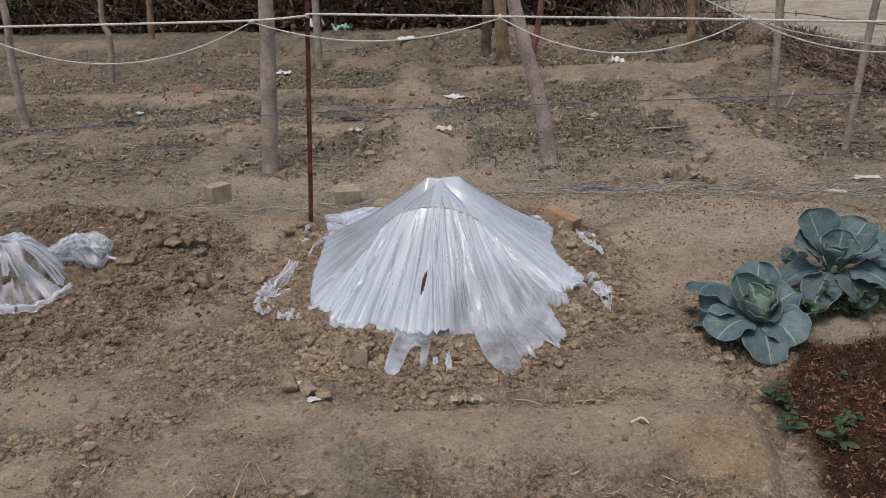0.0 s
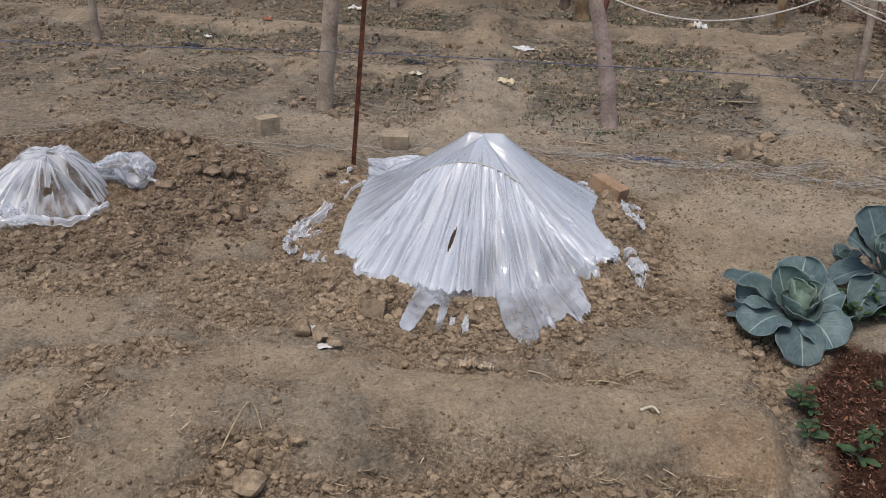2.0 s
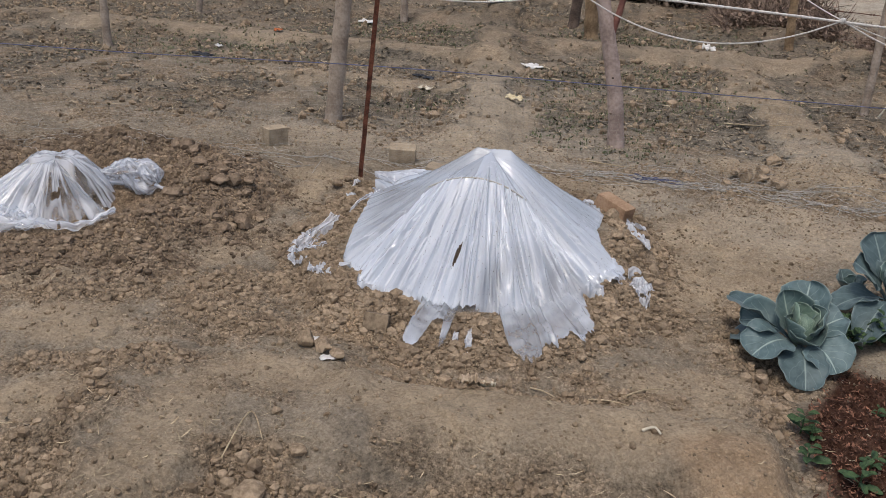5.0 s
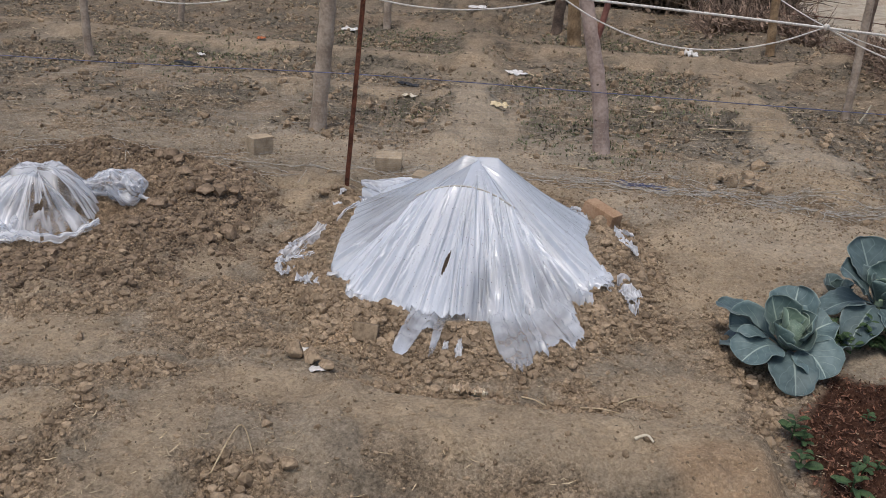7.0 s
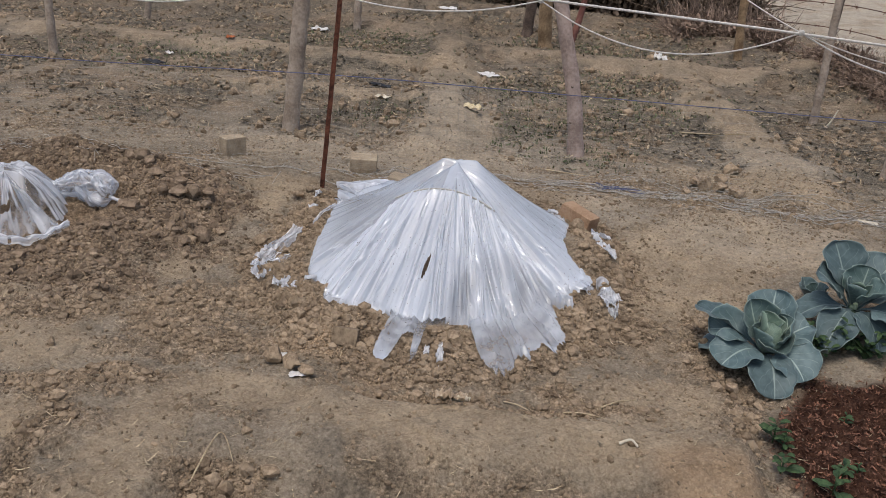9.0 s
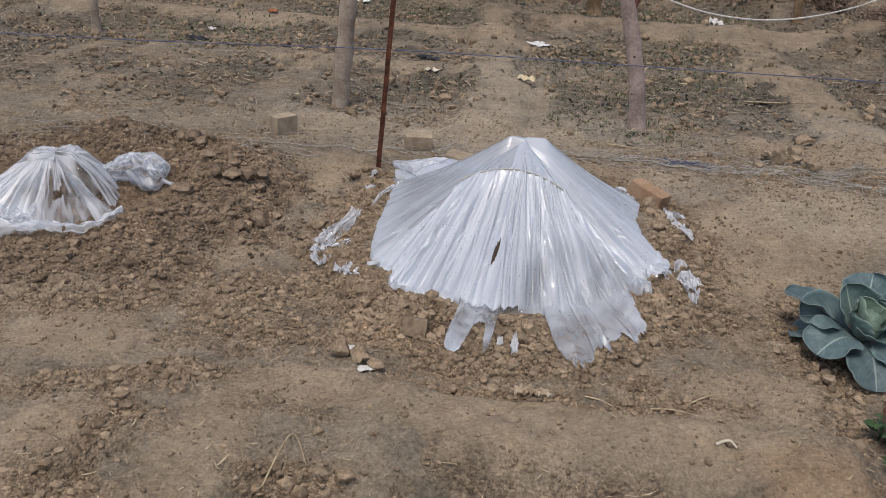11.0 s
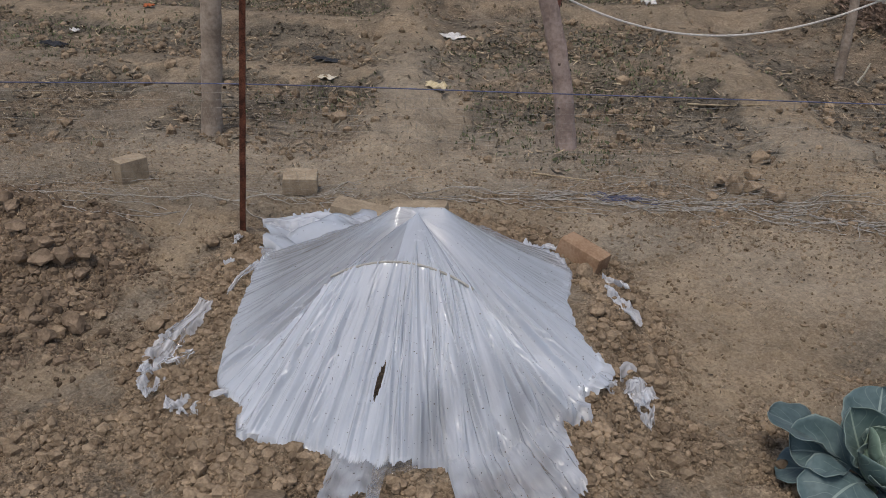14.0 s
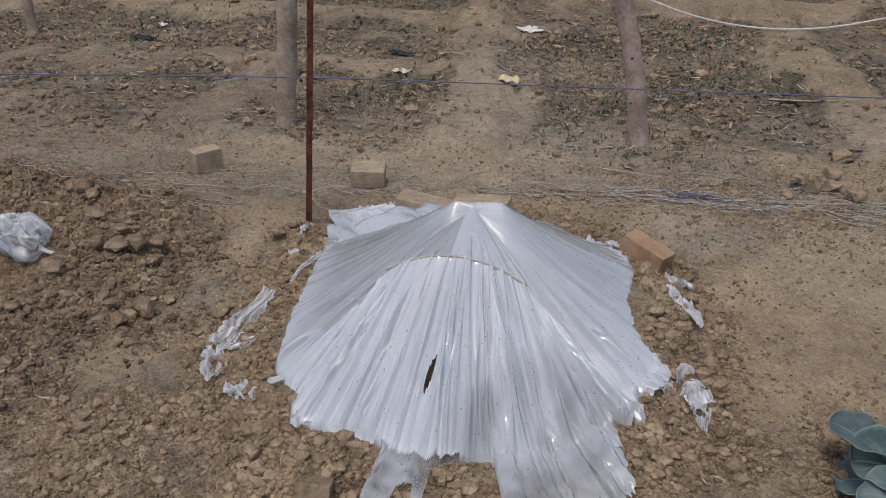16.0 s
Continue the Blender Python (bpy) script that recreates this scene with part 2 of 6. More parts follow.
RUST = simple("rusty_iron", (0.055, 0.022, 0.015), (0.17, 0.065, 0.038), 30, 0.8, 0.6, 0.002, metal=0.25)
ROPE = simple("white_cotton_rope", (0.50, 0.47, 0.43), (0.72, 0.69, 0.64), 130, 0.9, 0.8, 0.003)
TWINE = simple("blue_nylon_twine", (0.075, 0.085, 0.15), (0.15, 0.165, 0.27), 60, 0.6, 0.3, 0.001)
THREAD = simple("white_net_thread", (0.28, 0.255, 0.22), (0.52, 0.49, 0.44), 60, 0.85, 0.3, 0.001)
STRAW = simple("dry_straw", (0.27, 0.205, 0.125), (0.50, 0.41, 0.27), 40, 0.9, 0.4, 0.002, random_tone=0.5)
LITTER = simple("dead_leaves", (0.04, 0.031, 0.022), (0.29, 0.235, 0.165), 25, 0.95, 0.4, 0.002, random_tone=0.8)
BRUSH = simple("dry_brush_twigs", (0.115, 0.080, 0.060), (0.33, 0.24, 0.18), 12, 0.95, 0.4, 0.003, random_tone=0.7)
THICKET = simple("dark_thicket", (0.055, 0.040, 0.029), (0.19, 0.14, 0.098), 12, 0.95, 0.4, 0.003, random_tone=0.8)
MULCH = simple("red_bark_mulch", (0.056, 0.027, 0.017), (0.220, 0.108, 0.067), 30, 0.9, 0.4, 0.002, random_tone=1.3)
WEED = simple("weed_green", (0.022, 0.046, 0.018), (0.060, 0.10, 0.038), 30, 0.6, 0.3, 0.002, random_tone=0.5)
GRASS = simple("dull_grass", (0.065, 0.078, 0.038), (0.155, 0.165, 0.085), 30, 0.8, 0.3, 0.002, random_tone=0.6)
PAPER = simple("pale_paper", (0.50, 0.44, 0.33), (0.66, 0.60, 0.49), 25, 0.85, 0.4, 0.002)
HUSK = simple("dried_husk", (0.33, 0.25, 0.17), (0.52, 0.42, 0.31), 25, 0.9, 0.5, 0.003)
YELLOW = simple("yellowed_leaf", (0.50, 0.40, 0.23), (0.72, 0.62, 0.42), 25, 0.7, 0.4, 0.002)
GREENBAG = simple("mint_green_film", (0.17, 0.31, 0.26), (0.32, 0.47, 0.41), 20, 0.5, 0.4, 0.003)
BLACKBAG = simple("black_film", (0.012, 0.012, 0.014), (0.04, 0.04, 0.042), 20, 0.5, 0.4, 0.003)
ORANGE = simple("orange_scrap", (0.36, 0.10, 0.035), (0.52, 0.17, 0.07), 20, 0.7, 0.3, 0.002)
WHITEBAG = simple("white_scrap", (0.52, 0.50, 0.47), (0.74, 0.72, 0.69), 20, 0.6, 0.4, 0.003)
CABBAGE = leaf_material("cabbage_leaf_outer", (0.060, 0.098, 0.101), (0.106, 0.156, 0.158), (0.26, 0.33, 0.30))
CABBAGE_IN = leaf_material("cabbage_leaf_inner", (0.10, 0.155, 0.115), (0.165, 0.235, 0.175), (0.33, 0.40, 0.31))


# ---------- building helpers ----------
def mesh_object(name, verts, faces, mat, parent=None, smooth=True, label=""):
    me = bpy.data.meshes.new(name)
    me.from_pydata(verts if isinstance(verts, list) else verts.tolist(), [], faces if isinstance(faces, list) else faces.tolist())
    me.materials.append(mat)
    if smooth:
        me.polygons.foreach_set("use_smooth", [True] * len(me.polygons))
    ob = new(name, me)
    if parent:
        ob.parent = parent
    return tagged(ob, label)


def part(name, bm, mat, parent=None, label="", smooth=False):
    me = bpy.data.meshes.new(name)
    bm.to_mesh(me)
    bm.free()
    me.materials.append(mat)
    if smooth:
        me.polygons.foreach_set("use_smooth", [True] * len(me.polygons))
    ob = new(name, me)
    if parent:
        ob.parent = parent
    return tagged(ob, label)


def thing(name, m, label, category, group="", kind=""):
    ob = new(name)
    ob.matrix_world = m
    ob.empty_display_size = 0.05
    return tagged(ob, label, category, group, kind)


def grid_faces(nu, nv, wrap=False):
    """Faces of a grid of nu rows by nv columns; wrap joins the last column to the first."""
    i, j = np.meshgrid(np.arange(nu - 1), np.arange(nv if wrap else nv - 1), indexing="ij")
    k = (j + 1) % nv
    return np.stack([i * nv + j, i * nv + k, (i + 1) * nv + k, (i + 1) * nv + j], -1).reshape(-1, 4)


def tube(points, radii, segs=8, rough=0.0, seed=0, cap=True):
    """Vertices and faces of a round, slightly uneven tube along a line of points."""
    rng = np.random.RandomState(seed)
    pts = [Vector(p) for p in points]
    n = len(pts)
    radii = [radii] * n if isinstance(radii, (int, float)) else radii
    verts = []
    side = None
    for i, p in enumerate(pts):
        d = (pts[min(i + 1, n - 1)] - pts[max(i - 1, 0)]).normalized()
        if side is None:
            side = d.orthogonal().normalized()
        side = (side - d * side.dot(d)).normalized()
        up = d.cross(side)
        for k in range(segs):
            a = 2 * math.pi * k / segs
            r = radii[i] * (1 + rough * rng.uniform(-1, 1))
            verts.append(tuple(p + (side * math.cos(a) + up * math.sin(a)) * r))
    faces = grid_faces(n, segs, True).tolist()
    if cap:
        faces += [list(range(segs))[::-1], [(n - 1) * segs + k for k in range(segs)]]
    return verts, faces


def spline(points, n):
    """n points on a smooth line through the given ones."""
    p = np.array(points, float)
    t = np.linspace(0, len(p) - 1, n)
    out = []
    for s in t:
        i = min(int(s), len(p) - 2)
        f = s - i
        p0, p1, p2, p3 = p[max(i - 1, 0)], p[i], p[i + 1], p[min(i + 2, len(p) - 1)]
        out.append(0.5 * (2 * p1 + (p2 - p0) * f + (2 * p0 - 5 * p1 + 4 * p2 - p3) * f**2 + (3 * p1 - p0 - 3 * p2 + p3) * f**3))
    return np.array(out)


class Heap:
    """Collects many small pieces into one mesh."""

    def __init__(self):
        self.v, self.f, self.n = [], {}, 0

    def add(self, verts, faces):
        faces = np.asarray(faces)
        self.v.append(np.asarray(verts, float))
        self.f.setdefault(faces.shape[1], []).append(faces + self.n)
        self.n += len(verts)

    def done(self, name, mat, label, category, kind="stuff", smooth=True, parent=None):
        faces = [f for group in self.f.values() for f in np.concatenate(group).tolist()]
        ob = mesh_object(name, np.concatenate(self.v), faces, mat, parent, smooth)
        return tagged(ob, label, category, "", kind)


def lattice(ix, iy, seed):
    h = np.sin(ix * 127.1 + iy * 311.7 + seed * 74.7) * 43758.5453
    return h - np.floor(h)


def vnoise(x, y, seed=0):
    ix, iy = np.floor(x), np.floor(y)
    fx, fy = x - ix, y - iy
    fx, fy = fx * fx * (3 - 2 * fx), fy * fy * (3 - 2 * fy)
    a, b = lattice(ix, iy, seed), lattice(ix + 1, iy, seed)
    c, d = lattice(ix, iy + 1, seed), lattice(ix + 1, iy + 1, seed)
    return (a + (b - a) * fx) * (1 - fy) + (c + (d - c) * fx) * fy


def fbm(x, y, octaves=4, seed=0):
    total, amp, norm = 0.0, 1.0, 0.0
    for k in range(octaves):
        total = total + amp * (vnoise(x, y, seed + k) - 0.5)
        norm, amp, x, y = norm + amp, amp * 0.55, x * 2.03 + 3.1, y * 2.03 + 1.7
    return total / norm * 2


def cobble(x, y, scale, seed):
    """Broken lumps of uneven size packed together: the height over the gaps, from 0 to 1."""
    x, y = x * scale, y * scale
    ix, iy = np.floor(x), np.floor(y)
    best = np.zeros_like(x)
    for dx in (-1, 0, 1):
        for dy in (-1, 0, 1):
            cx, cy = ix + dx, iy + dy
            px, py = cx + lattice(cx, cy, seed), cy + lattice(cx, cy, seed + 5)
            size = 0.25 + 0.6 * lattice(cx, cy, seed + 9) ** 2
            ux, uy = x - px, y - py
            turn = lattice(cx, cy, seed + 13) * 6.28
            d = np.maximum(np.abs(ux * np.cos(turn) + uy * np.sin(turn)) * 1.15, np.abs(uy * np.cos(turn) - ux * np.sin(turn))) / size
            d = 0.6 * d + 0.4 * np.hypot(ux, uy) / size
            top = size * 0.62 + 0.55 * (ux * np.cos(turn * 3) + uy * np.sin(turn * 3))
            best = np.maximum(best, np.clip(np.minimum((1 - d) * size * 2.2, top), 0, 1))
    return best


def step(v, a, b):
    t = np.clip((v - a) / (b - a), 0, 1)
    return t * t * (3 - 2 * t)


# ---------- the ground ----------
# Trodden bunds between the far beds: start, end, half width, height.
BUNDS = [(-0.36, 4.2, -1.02, 9.2, 0.20, 0.05), (1.62, 4.0, 1.26, 7.3, 0.22, 0.05), (-0.9, 7.75, 2.6, 7.35, 0.22, 0.07),
         (-5.6, 7.25, -0.75, 6.75, 0.25, 0.06), (-8.0, 9.6, -1.0, 9.1, 0.30, 0.07), (-2.2, 5.55, -0.55, 5.35, 0.2, 0.03),
         (-9.0, 12.0, 0.5, 10.6, 0.35, 0.10), (-1.0, 9.2, 1.9, 9.0, 0.28, 0.08)]


def on_line(x, y, x0, y0, x1, y1):
    """Distance to a stretch of line."""
    dx, dy = x1 - x0, y1 - y0
    t = np.clip(((x - x0) * dx + (y - y0) * dy) / (dx * dx + dy * dy), 0, 1)
    return np.hypot(x - x0 - t * dx, y - y0 - t * dy)


def tunnel_r(x, y):
    return np.hypot((x + 0.02) / 0.60, (y - 2.62) / 0.66)


def pit_r(x, y):
    return np.hypot((x + 1.98) / 0.66, (y - 2.68) / 0.52)


# Trodden, crusted stretches and crumbly ones near the tunnel: middle, half sizes, turn in degrees.
CRUST = [(0.36, 1.49, 0.64, 0.16, 3), (-0.63, 1.16, 0.12, 0.32, 8), (-1.06, 1.20, 0.11, 0.13, 0), (-0.44, 1.54, 0.26, 0.09, 4), (-1.28, 1.66, 0.26, 0.13, 10),
         (-1.00, 2.40, 0.09, 0.16, -14), (-0.95, 2.92, 0.09, 0.24, -12), (-0.95, 3.28, 0.26, 0.13, 0), (0.92, 2.78, 0.30, 0.62, -6), (0.80, 1.82, 0.24, 0.15, 30),
         (-1.55, 1.95, 0.22, 0.10, 8), (1.35, 3.25, 0.45, 0.35, 0), (0.10, 3.50, 0.70, 0.14, 0), (-0.25, 4.05, 0.40, 0.30, 0), (-1.15, 3.95, 0.45, 0.16, 0), (-0.28, 4.75, 0.22, 0.55, 0), (1.25, 4.1, 0.35, 0.18, -20)]
CRUMBLY = [(-0.94, 0.92, 0.20, 0.17, 0), (-0.91, 1.22, 0.065, 0.22, 10), (-0.97, 1.46, 0.36, 0.085, 18), (1.05, 1.86, 0.07, 0.34, -8), (1.03, 2.04, 0.15, 0.14, 0),
           (-0.38, 1.17, 0.14, 0.07, 10), (1.00, 2.25, 0.14, 0.22, 0), (0.72, 2.30, 0.12, 0.16, 0), (-1.22, 2.12, 0.22, 0.14, 20), (-1.30, 1.88, 0.30, 0.10, 15), (0.60, 1.72, 0.20, 0.06, 10), (0.15, 1.66, 0.45, 0.045, 0), (-0.86, 1.98, 0.17, 0.26, 10), (-0.62, 1.80, 0.16, 0.09, 10), (0.48, 1.79, 0.10, 0.06, 0)]


# Pale dusty stretches behind the tunnel.
DUSTY = [(-0.20, 4.15, 0.80, 0.50, 0), (-1.20, 4.10, 0.55, 0.28, 0), (1.40, 3.25, 0.50, 0.40, 0), (1.55, 4.50, 0.55, 0.25, -25), (-0.32, 5.2, 0.20, 0.9, 4), (0.75, 3.45, 0.40, 0.16, 0)]


def within(x, y, spots, soft=0.35):
    """How far inside any of the spots a place lies, from 0 to 1."""
    best = np.zeros_like(x)
    for px, py, rx, ry, turn in spots:
        c, s = math.cos(radians(turn)), math.sin(radians(turn))
        ux, uy = x - px, y - py
        best = np.maximum(best, 1 - step(np.hypot((ux * c + uy * s) / rx, (uy * c - ux * s) / ry), 1 - soft, 1 + soft))
    return best


def furrow_edge(x):
    """Where the front bund ends and the furrow begins."""
    return np.interp(x, [-1.3, -0.86, -0.76, -0.68, -0.60, -0.52, -0.44, -0.34, -0.18, 0.16, 0.5, 0.9, 1.05], [0.94, 1.00, 0.93, 0.84, 0.83, 0.98, 1.15, 1.17, 1.16, 1.27, 1.31, 1.31, 1.30])


def zones(x, y):
    """Where the soil is packed, damp or darkened, mulched, littered, dusty or clayey: values from 0 to 1."""
    wob = fbm(x * 2.2, y * 2.2, 4, 11)
    wob2 = fbm(x * 7, y * 7, 3, 23)
    packed = np.zeros_like(x)
    for x0, y0, x1, y1, w, h in BUNDS:
        packed = np.maximum(packed, (1.0 + 0.5 * wob) * (1 - step(on_line(x, y, x0, y0, x1, y1) + wob * 0.20 + wob2 * 0.05, w * 0.75, w * 1.15)))
    packed = np.clip((0.65 + 0.35 * step(fbm(x * 4.3, y * 4.3, 3, 29), -0.25, 0.12)) * packed, 0, 1)
    ex, ey = x + 0.07 * wob2 + 0.05 * wob, y + 0.05 * fbm(x * 9, y * 9, 3, 27)
    packed = np.maximum(packed, within(ex, ey, CRUST, 0.3))
    packed = packed * (1 - within(ex, ey, CRUMBLY, 0.3)) * step(y - furrow_edge(x) + 0.03 * wob2, -0.03, 0.03)
    packed = packed * step(tunnel_r(x, y) + 0.12 * wob2, 1.15, 1.32) * step(pit_r(x, y) + 0.3 * wob2, 1.35, 1.65)
    rp = pit_r(x + wob * 0.12, y + wob * 0.12)
    damp_or_darkened = np.clip((1 - step(rp, 1.0, 1.6)) * (0.85 + wob2 * 0.5), 0, 1)
    # soil under the film is coloured dark for the shade inside the tunnel
    damp_or_darkened = np.maximum(damp_or_darkened, 1 - step(tunnel_r(x, y), 0.62, 0.82))
    # far bunds are dulled to paint in the thicket's shade
    packed = packed * (1 - 0.55 * step(y, 7.6, 9.2))
    # shade of the thicket painted on the ground as a dark band
    damp_or_darkened = np.maximum(damp_or_darkened, step(y - 10.9 + 0.27 * (x + 2) + wob * 0.6, 0.0, 1.2) * (1 - step(y, 25, 30)))
    # the far beds turn darker with distance
    damp_or_darkened = np.maximum(damp_or_darkened, (0.80 + 0.6 * wob) * step(y + 0.8 * wob, 6.0, 8.2) * (1 - step(y, 25, 30)) * (1 - 0.6 * packed))
    # the furrow is a little darker than the bund
    damp_or_darkened = np.maximum(damp_or_darkened, 0.20 * (1 - step(y - furrow_edge(x) + wob * 0.04, -0.06, 0.04)))
    edge = np.interp(y, [1.2, 1.45, 1.62, 1.85, 2.0], [1.14, 1.16, 1.10, 1.15, 1.25])
    mulch = step(x - edge + wob2 * 0.05, -0.04, 0.05) * (1 - step(y - 0.10 * (x - 1.2) + wob2 * 0.06, 2.06, 2.16)) * step(y, 0.2, 0.5) * (1 - step(x + wob * 0.2, 2.9, 3.2))
    litter = step(y, 3.95, 4.4) * (1 - step(y, 40, 60)) * np.clip(0.72 + wob * 1.3, 0, 1) * (1 - 0.85 * packed)
    damp_or_darkened = damp_or_darkened * (1 - step(x - 3.35 + (y - 9.6) * 0.30, -0.2, 0.2) * step(y, 7, 8))
    dust = step(x - 3.35 + (y - 9.6) * 0.30 + wob * 0.15, 0.0, 0.35) * step(y, 7.6, 8.3)
    dust = np.maximum(dust, 0.15 * (1 - step(np.hypot((x - 1.46 + 0.05 * wob2) / 0.16, (y - 2.21) / 0.07), 0.7, 1.2)))
    dust = np.maximum(dust, 0.36 * within(ex + 0.15 * wob, ey + 0.15 * wob, DUSTY, 0.5))
    clay = np.clip((1 - step(np.hypot((x + 0.30) / 0.20, (y - 1.87) / 0.07) + wob2 * 0.5, 0.6, 1.3)) * 0.8 + 0.6 * (1 - step(np.hypot((x + 0.06) / 0.10, (y - 1.74) / 0.03) + wob2 * 0.4, 0.6, 1.3))
                   + (1 - step(np.hypot((x - 0.91) / 0.18, (y - 1.41) / 0.12) + wob2 * 0.35, 0.6, 1.2)), 0, 1)
    return packed, damp_or_darkened, mulch, litter, dust, clay


def rough_patch(x, y):
    """Where crumbly soil shows between the smoother, dusty stretches."""
    wob = fbm(x * 7, y * 7, 3, 23)
    ex, ey = x + 0.06 * wob, y + 0.05 * fbm(x * 9, y * 9, 3, 27)
    r, rp = tunnel_r(x, y), pit_r(x, y)
    own = within(ex, ey, CRUMBLY, 0.35)
    own = np.maximum(own, 1 - step(np.abs(r + 0.16 * wob - 1.10), 0.16, 0.36))
    own = np.maximum(own, 1 - step(rp + 0.35 * wob, 1.3, 1.75))
    own = np.maximum(own, 1 - step(y - furrow_edge(x) + 0.03 * wob, -0.06, 0.02))
    stray = 0.7 * step(fbm(x * 4.1, y * 7.0, 4, 61), 0.0, 0.24)
    calm = within(ex, ey, CRUST, 0.3)
    return np.maximum(own, stray * (1 - 0.55 * calm))


def ground(x, y):
    """The height of the ground."""
    x, y = np.asarray(x, float), np.asarray(y, float)
    packed, damp_or_darkened, mulch, litter, dust, clay = zones(x, y)
    z = 0.0384 * np.clip(x, -9, 6) - 0.062 * (1 - step(y, 2.0, 3.2))
    wob = fbm(x * 3.1, y * 3.1, 3, 5)
    # soil thrown up against the edge of the film tunnel
    r = tunnel_r(x, y)
    side = 0.55 + 0.45 * step(y - 0.35 * -x, 2.1, 2.75)
    side = side * (1 - 0.55 * step(y, 2.85, 3.15))
    z = z + side * 0.10 * (1 - step(r + wob * 0.12, 0.92, 1.42)) - 0.10 * (1 - step(r, 0.55, 0.82))
    # soil heaped round the foot of the iron stake and along the film's far side
    z = z + 0.062 * np.exp(-(((x + 0.715) / 0.13) ** 2 + ((y - 3.17) / 0.12) ** 2))
    # the pit with its thrown-out rim
    rp = pit_r(x, y)
    rim = 0.005 + 0.10 * step(x + 0.8 * (y - 2.4), -1.80, -1.40)
    z = z + rim * np.exp(-(((rp + wob * 0.1) - 1.12) / 0.30) ** 2) - 0.07 * np.exp(-(((x + 1.70) / 0.15) ** 2 + ((y - 2.74) / 0.17) ** 2))
    # trodden bund in front, falling away towards the furrow
    ripple = 0.05 * wob + 0.02 * fbm(x * 14, y * 14, 3, 37)
    z = z + 0.052 * step(x + 0.3 * ripple, -0.32, -0.17) * (1 - step(x, 0.98, 1.07)) * step(y, 1.18, 1.36) * (1 - step(y + ripple, 1.55, 1.65))
    z = z - 0.085 * (1 - step(y - furrow_edge(x) + ripple, -0.09, 0.12))
    # shallow troughs and trampled ledges in the crust
    z = z + (0.015 * step(fbm(x * 3.3, y * 4.2, 4, 97), -0.05, 0.05) + 0.013 * fbm(x * 8, y * 10, 3, 99) + 0.007 * step(fbm(x * 9, y * 13, 3, 95), 0.02, 0.10)) * (1 - step(np.hypot(x, y - 2), 3.5, 6)) * step(r, 1.3, 1.6)
    # heel mark pressed into the bund
    heel = np.hypot(x + 0.005, y - 1.40)
    z = z - 0.010 * np.exp(-((heel - 0.032) / 0.009) ** 2) * (x < 0.005)
    z = z - 0.035 * step(x + wob * 0.05, 0.96, 1.08) * (1 - step(y, 2.2, 2.6))
    for x0, y0, x1, y1, w, h in BUNDS:
        z = z + 1.25 * h * np.exp(-(on_line(x, y, x0, y0, x1, y1) / w) ** 4 * 0.8)
    # low line under the net, and the banks under the far thicket and the brush
    z = z + 0.018 * np.exp(-((y - 3.45) / 0.2) ** 2)
    bank = on_line(x, y, 2.45, 7.7, 3.7, 5.2)
    z = z + 0.16 * np.exp(-(bank / 0.4) ** 2) + 0.10 * np.exp(-(on_line(x, y, 1.9, 8.7, 3.0, 8.2) / 0.6) ** 2)
    z = z + 0.35 * step(y - 13.4 + 0.27 * (x + 2), 0.0, 1.5) * (1 - step(y, 25, 40)) * (1 - dust)
    calm = 1 - 0.72 * packed - 0.3 * dust
    near = 1 - step(np.hypot(x, y - 2), 4.5, 9)
    z = z + (0.026 * fbm(x * 2.4, y * 2.4, 3, 31) + 0.010 * fbm(x * 6.5, y * 6.5, 2, 33)) * (0.55 + 0.45 * calm)
    lumps = fbm(x * 13, y * 13, 4, 41)
    loose = 0.30 + 0.9 * damp_or_darkened + 0.45 * np.exp(-((r - 1.12) / 0.24) ** 2) + 0.5 * (1 - step(y, 1.1, 1.35)) + 0.9 * mulch
    z = z + 0.017 * lumps * calm * loose + 0.022 * litter * fbm(x * 5, y * 5, 3, 45)
    patch = np.maximum(rough_patch(x, y), mulch * 0.9)
    cover = near * np.clip((loose + 0.25) * patch * (1 - 0.6 * packed) + 0.04, 0.03, 1.35)
    inside = (np.abs(x) < 3.2) & (y > 0.6) & (y < 4.6)
    lump = np.zeros_like(x)
    xi, yi = x[inside], y[inside]
    lump[inside] = 0.013 * cobble(xi + 0.01 * fbm(xi * 30, yi * 30, 2, 3), yi, 21, 71) + 0.015 * cobble(xi, yi + 0.006 * fbm(xi * 50, yi * 50, 2, 7), 43, 72) + 0.010 * cobble(xi, yi, 78, 73)
    z = z + cover * lump + 0.003 * near * calm * fbm(x * 60, y * 60, 2, 51)
    return z


def gz(x, y):
    return float(ground(np.array([float(x)]), np.array([float(y)]))[0])


def axis(lo, fine_lo, fine_hi, hi, fine, grow, slow_lo, slow_hi):
    """Coordinates that are close together between fine_lo and fine_hi, and spread out slowly to slow_lo and slow_hi, then fast."""
    up, s, v = [], fine, fine_hi
    while v < hi:
        up.append(v)
        s *= grow if v < slow_hi else 1.3
        v += s
    down, s, v = [], fine, fine_lo
    while v > lo:
        s *= grow if v > slow_lo else 1.3
        v -= s
        down.append(v)
    return np.array(down[::-1] + list(np.arange(fine_lo, fine_hi, fine)) + up + [hi])


